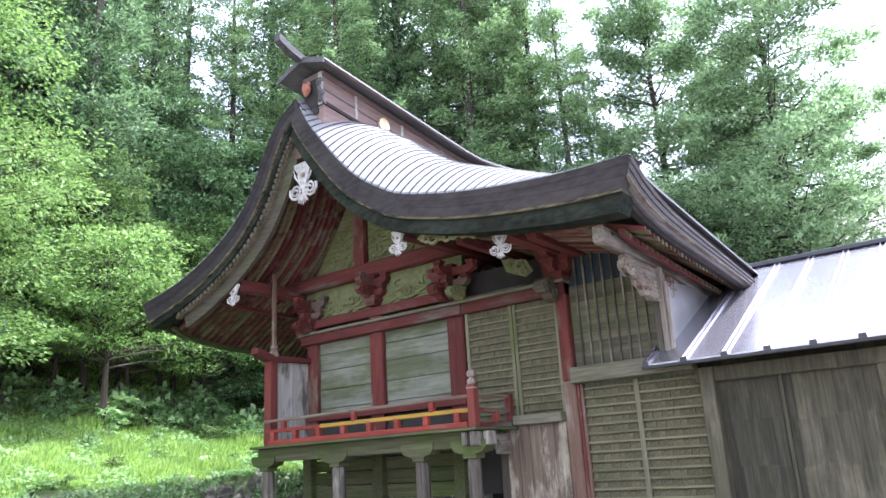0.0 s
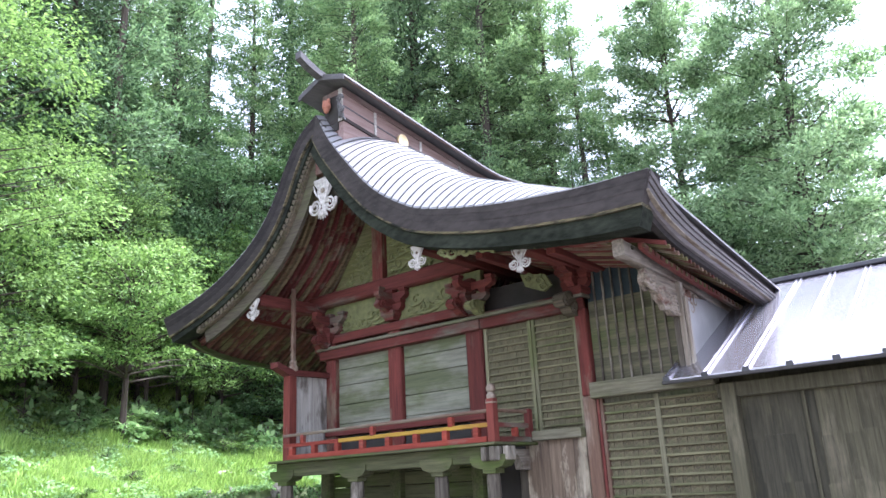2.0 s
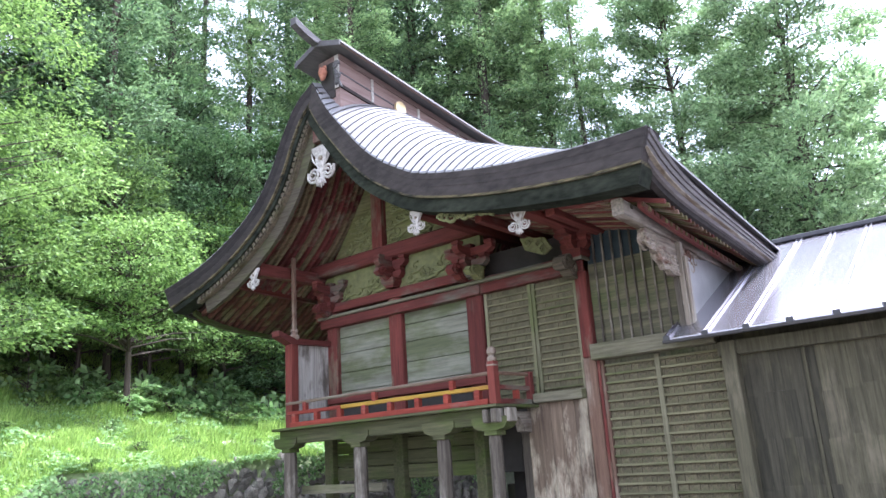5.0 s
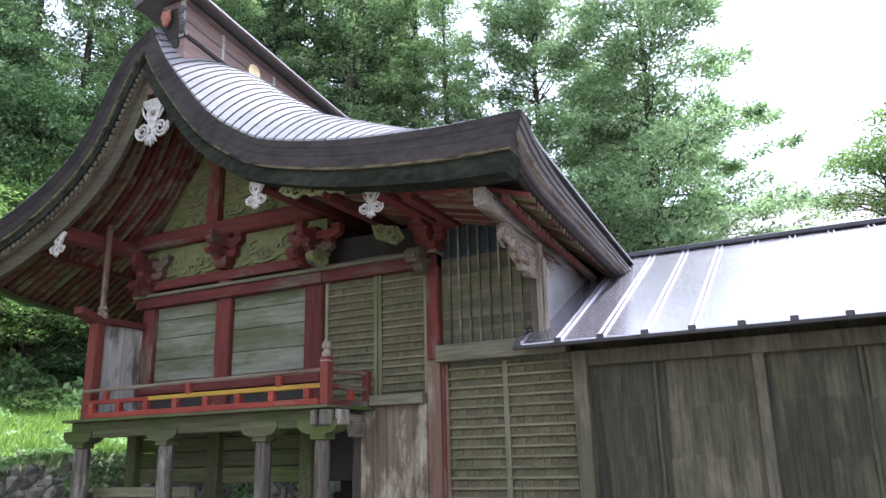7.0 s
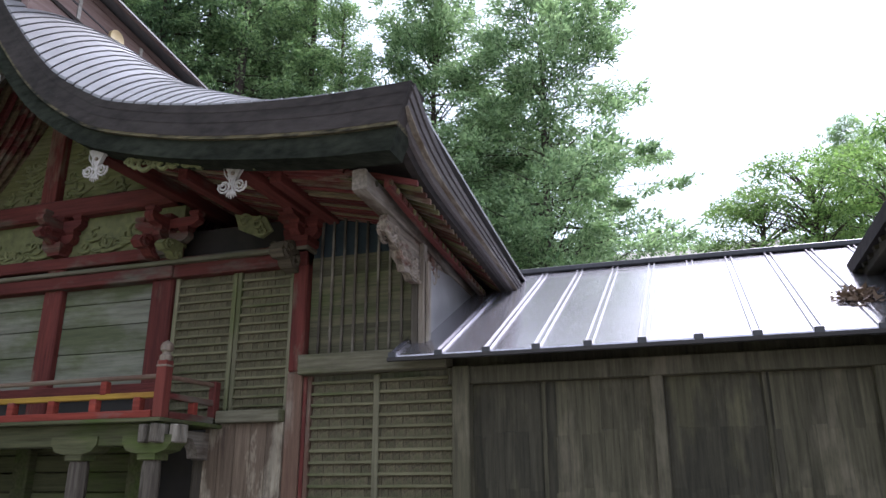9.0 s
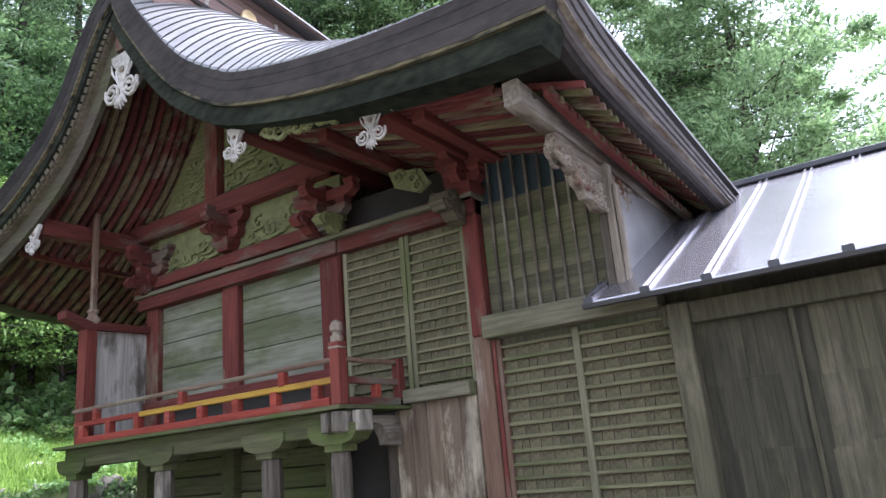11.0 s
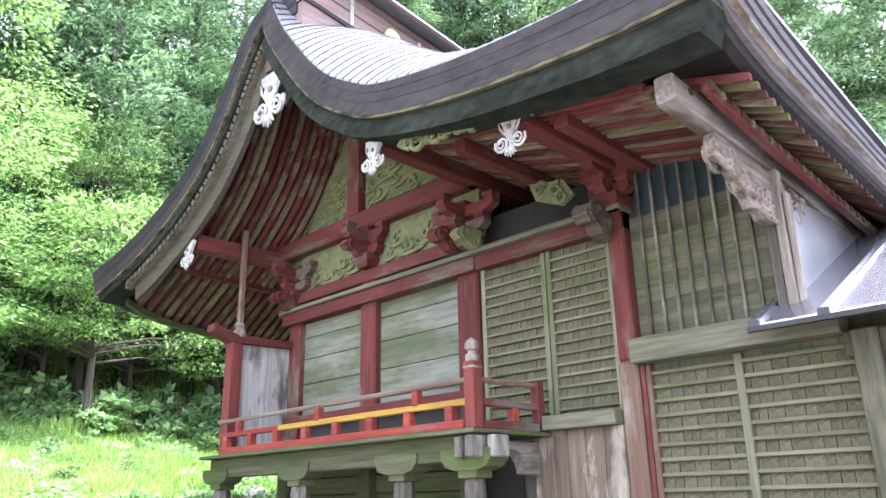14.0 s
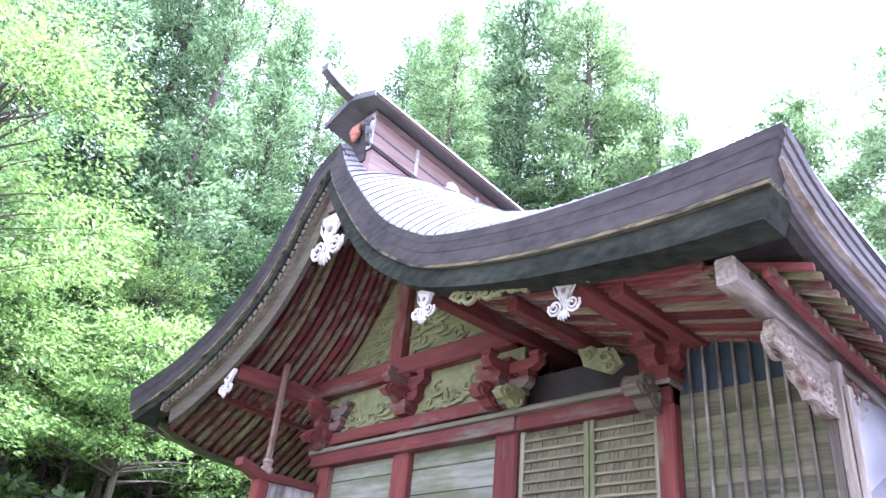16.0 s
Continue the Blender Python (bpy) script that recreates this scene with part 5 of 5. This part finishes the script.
    spots = [(rng.uniform(52, 76), rng.uniform(18.6, 20.2)) for _ in range(50)] + [(rng.uniform(54, 72), rng.uniform(13.3, 14.2)) for _ in range(14)] + [(rng.uniform(52, 80), rng.uniform(13.5, 18)) for _ in range(60)]
    for i, (az, far) in enumerate(spots):
        x, y = -far * math.sin(radians(az)), 2 + far * math.cos(radians(az))
        if x > -12.9:
            continue
        k = i % 2
        ob = set_at(plants[k], az, far, i * 61, rng.uniform(0.35, 0.95) * (1.0 if i < 50 else 0.42), first=k not in used)
        used.add(k)
    for i in range(34):
        x, y = rng.uniform(-18.2, -16.9), rng.uniform(8.8, 13.6)
        twin = copy_thing(plants[0], pose(x, y, height(x, y) - 0.05, 0, 0, i * 61))
        twin.scale = (1, 1, 1)
        twin.scale *= rng.uniform(0.6, 0.95)


build_terrace()


def build_bits():
    """A pale boulder in the grass, and dead leaves caught in the valley of the steel roof."""
    bm = bmesh.new()
    bmesh.ops.create_icosphere(bm, subdivisions=2, radius=0.2)
    for v in bm.verts:
        v.co = Vector((v.co.x, v.co.y * 1.4, v.co.z * 0.6)) + noise.noise_vector(v.co * 4) * 0.05
    rock = new("boulder", mesh_of("boulder", bm, white_stone))
    x, y = -13.9, 10.6
    rock.location = (x, y, height(x, y) + 0.05)
    tagged(rock, "pale boulder lying in the grass", "stone")
    rng = np.random.default_rng(3)
    k = 320
    pts = np.stack([1.48 + rng.normal(0, 0.08, k), 10.28 + rng.normal(0, 0.1, k), np.zeros(k)], 1)
    pts[:, 2] = E0[1] + (pts[:, 1] - E0[0]) * (E1[1] - E0[1]) / (E1[0] - E0[0]) + 0.02 + np.abs(rng.normal(0, 0.03, k))
    litter = foliage("leaf_litter", pts, rng.normal(0, 1, (k, 3)) * np.array([1, 1, 0.2]), 0.1, 0.03, 9, litter_mat, None, 0.0)
    tagged(litter, "heap of dead brown leaves on the roof", "leaf litter", kind="stuff")


white_stone = plain("pale_stone", (0.4, 0.39, 0.36), (0.66, 0.65, 0.61), 6, 0.9)
litter_mat = leaf("dead_leaves", (0.08, 0.052, 0.035), (0.2, 0.14, 0.09), 0.1)
build_bits()
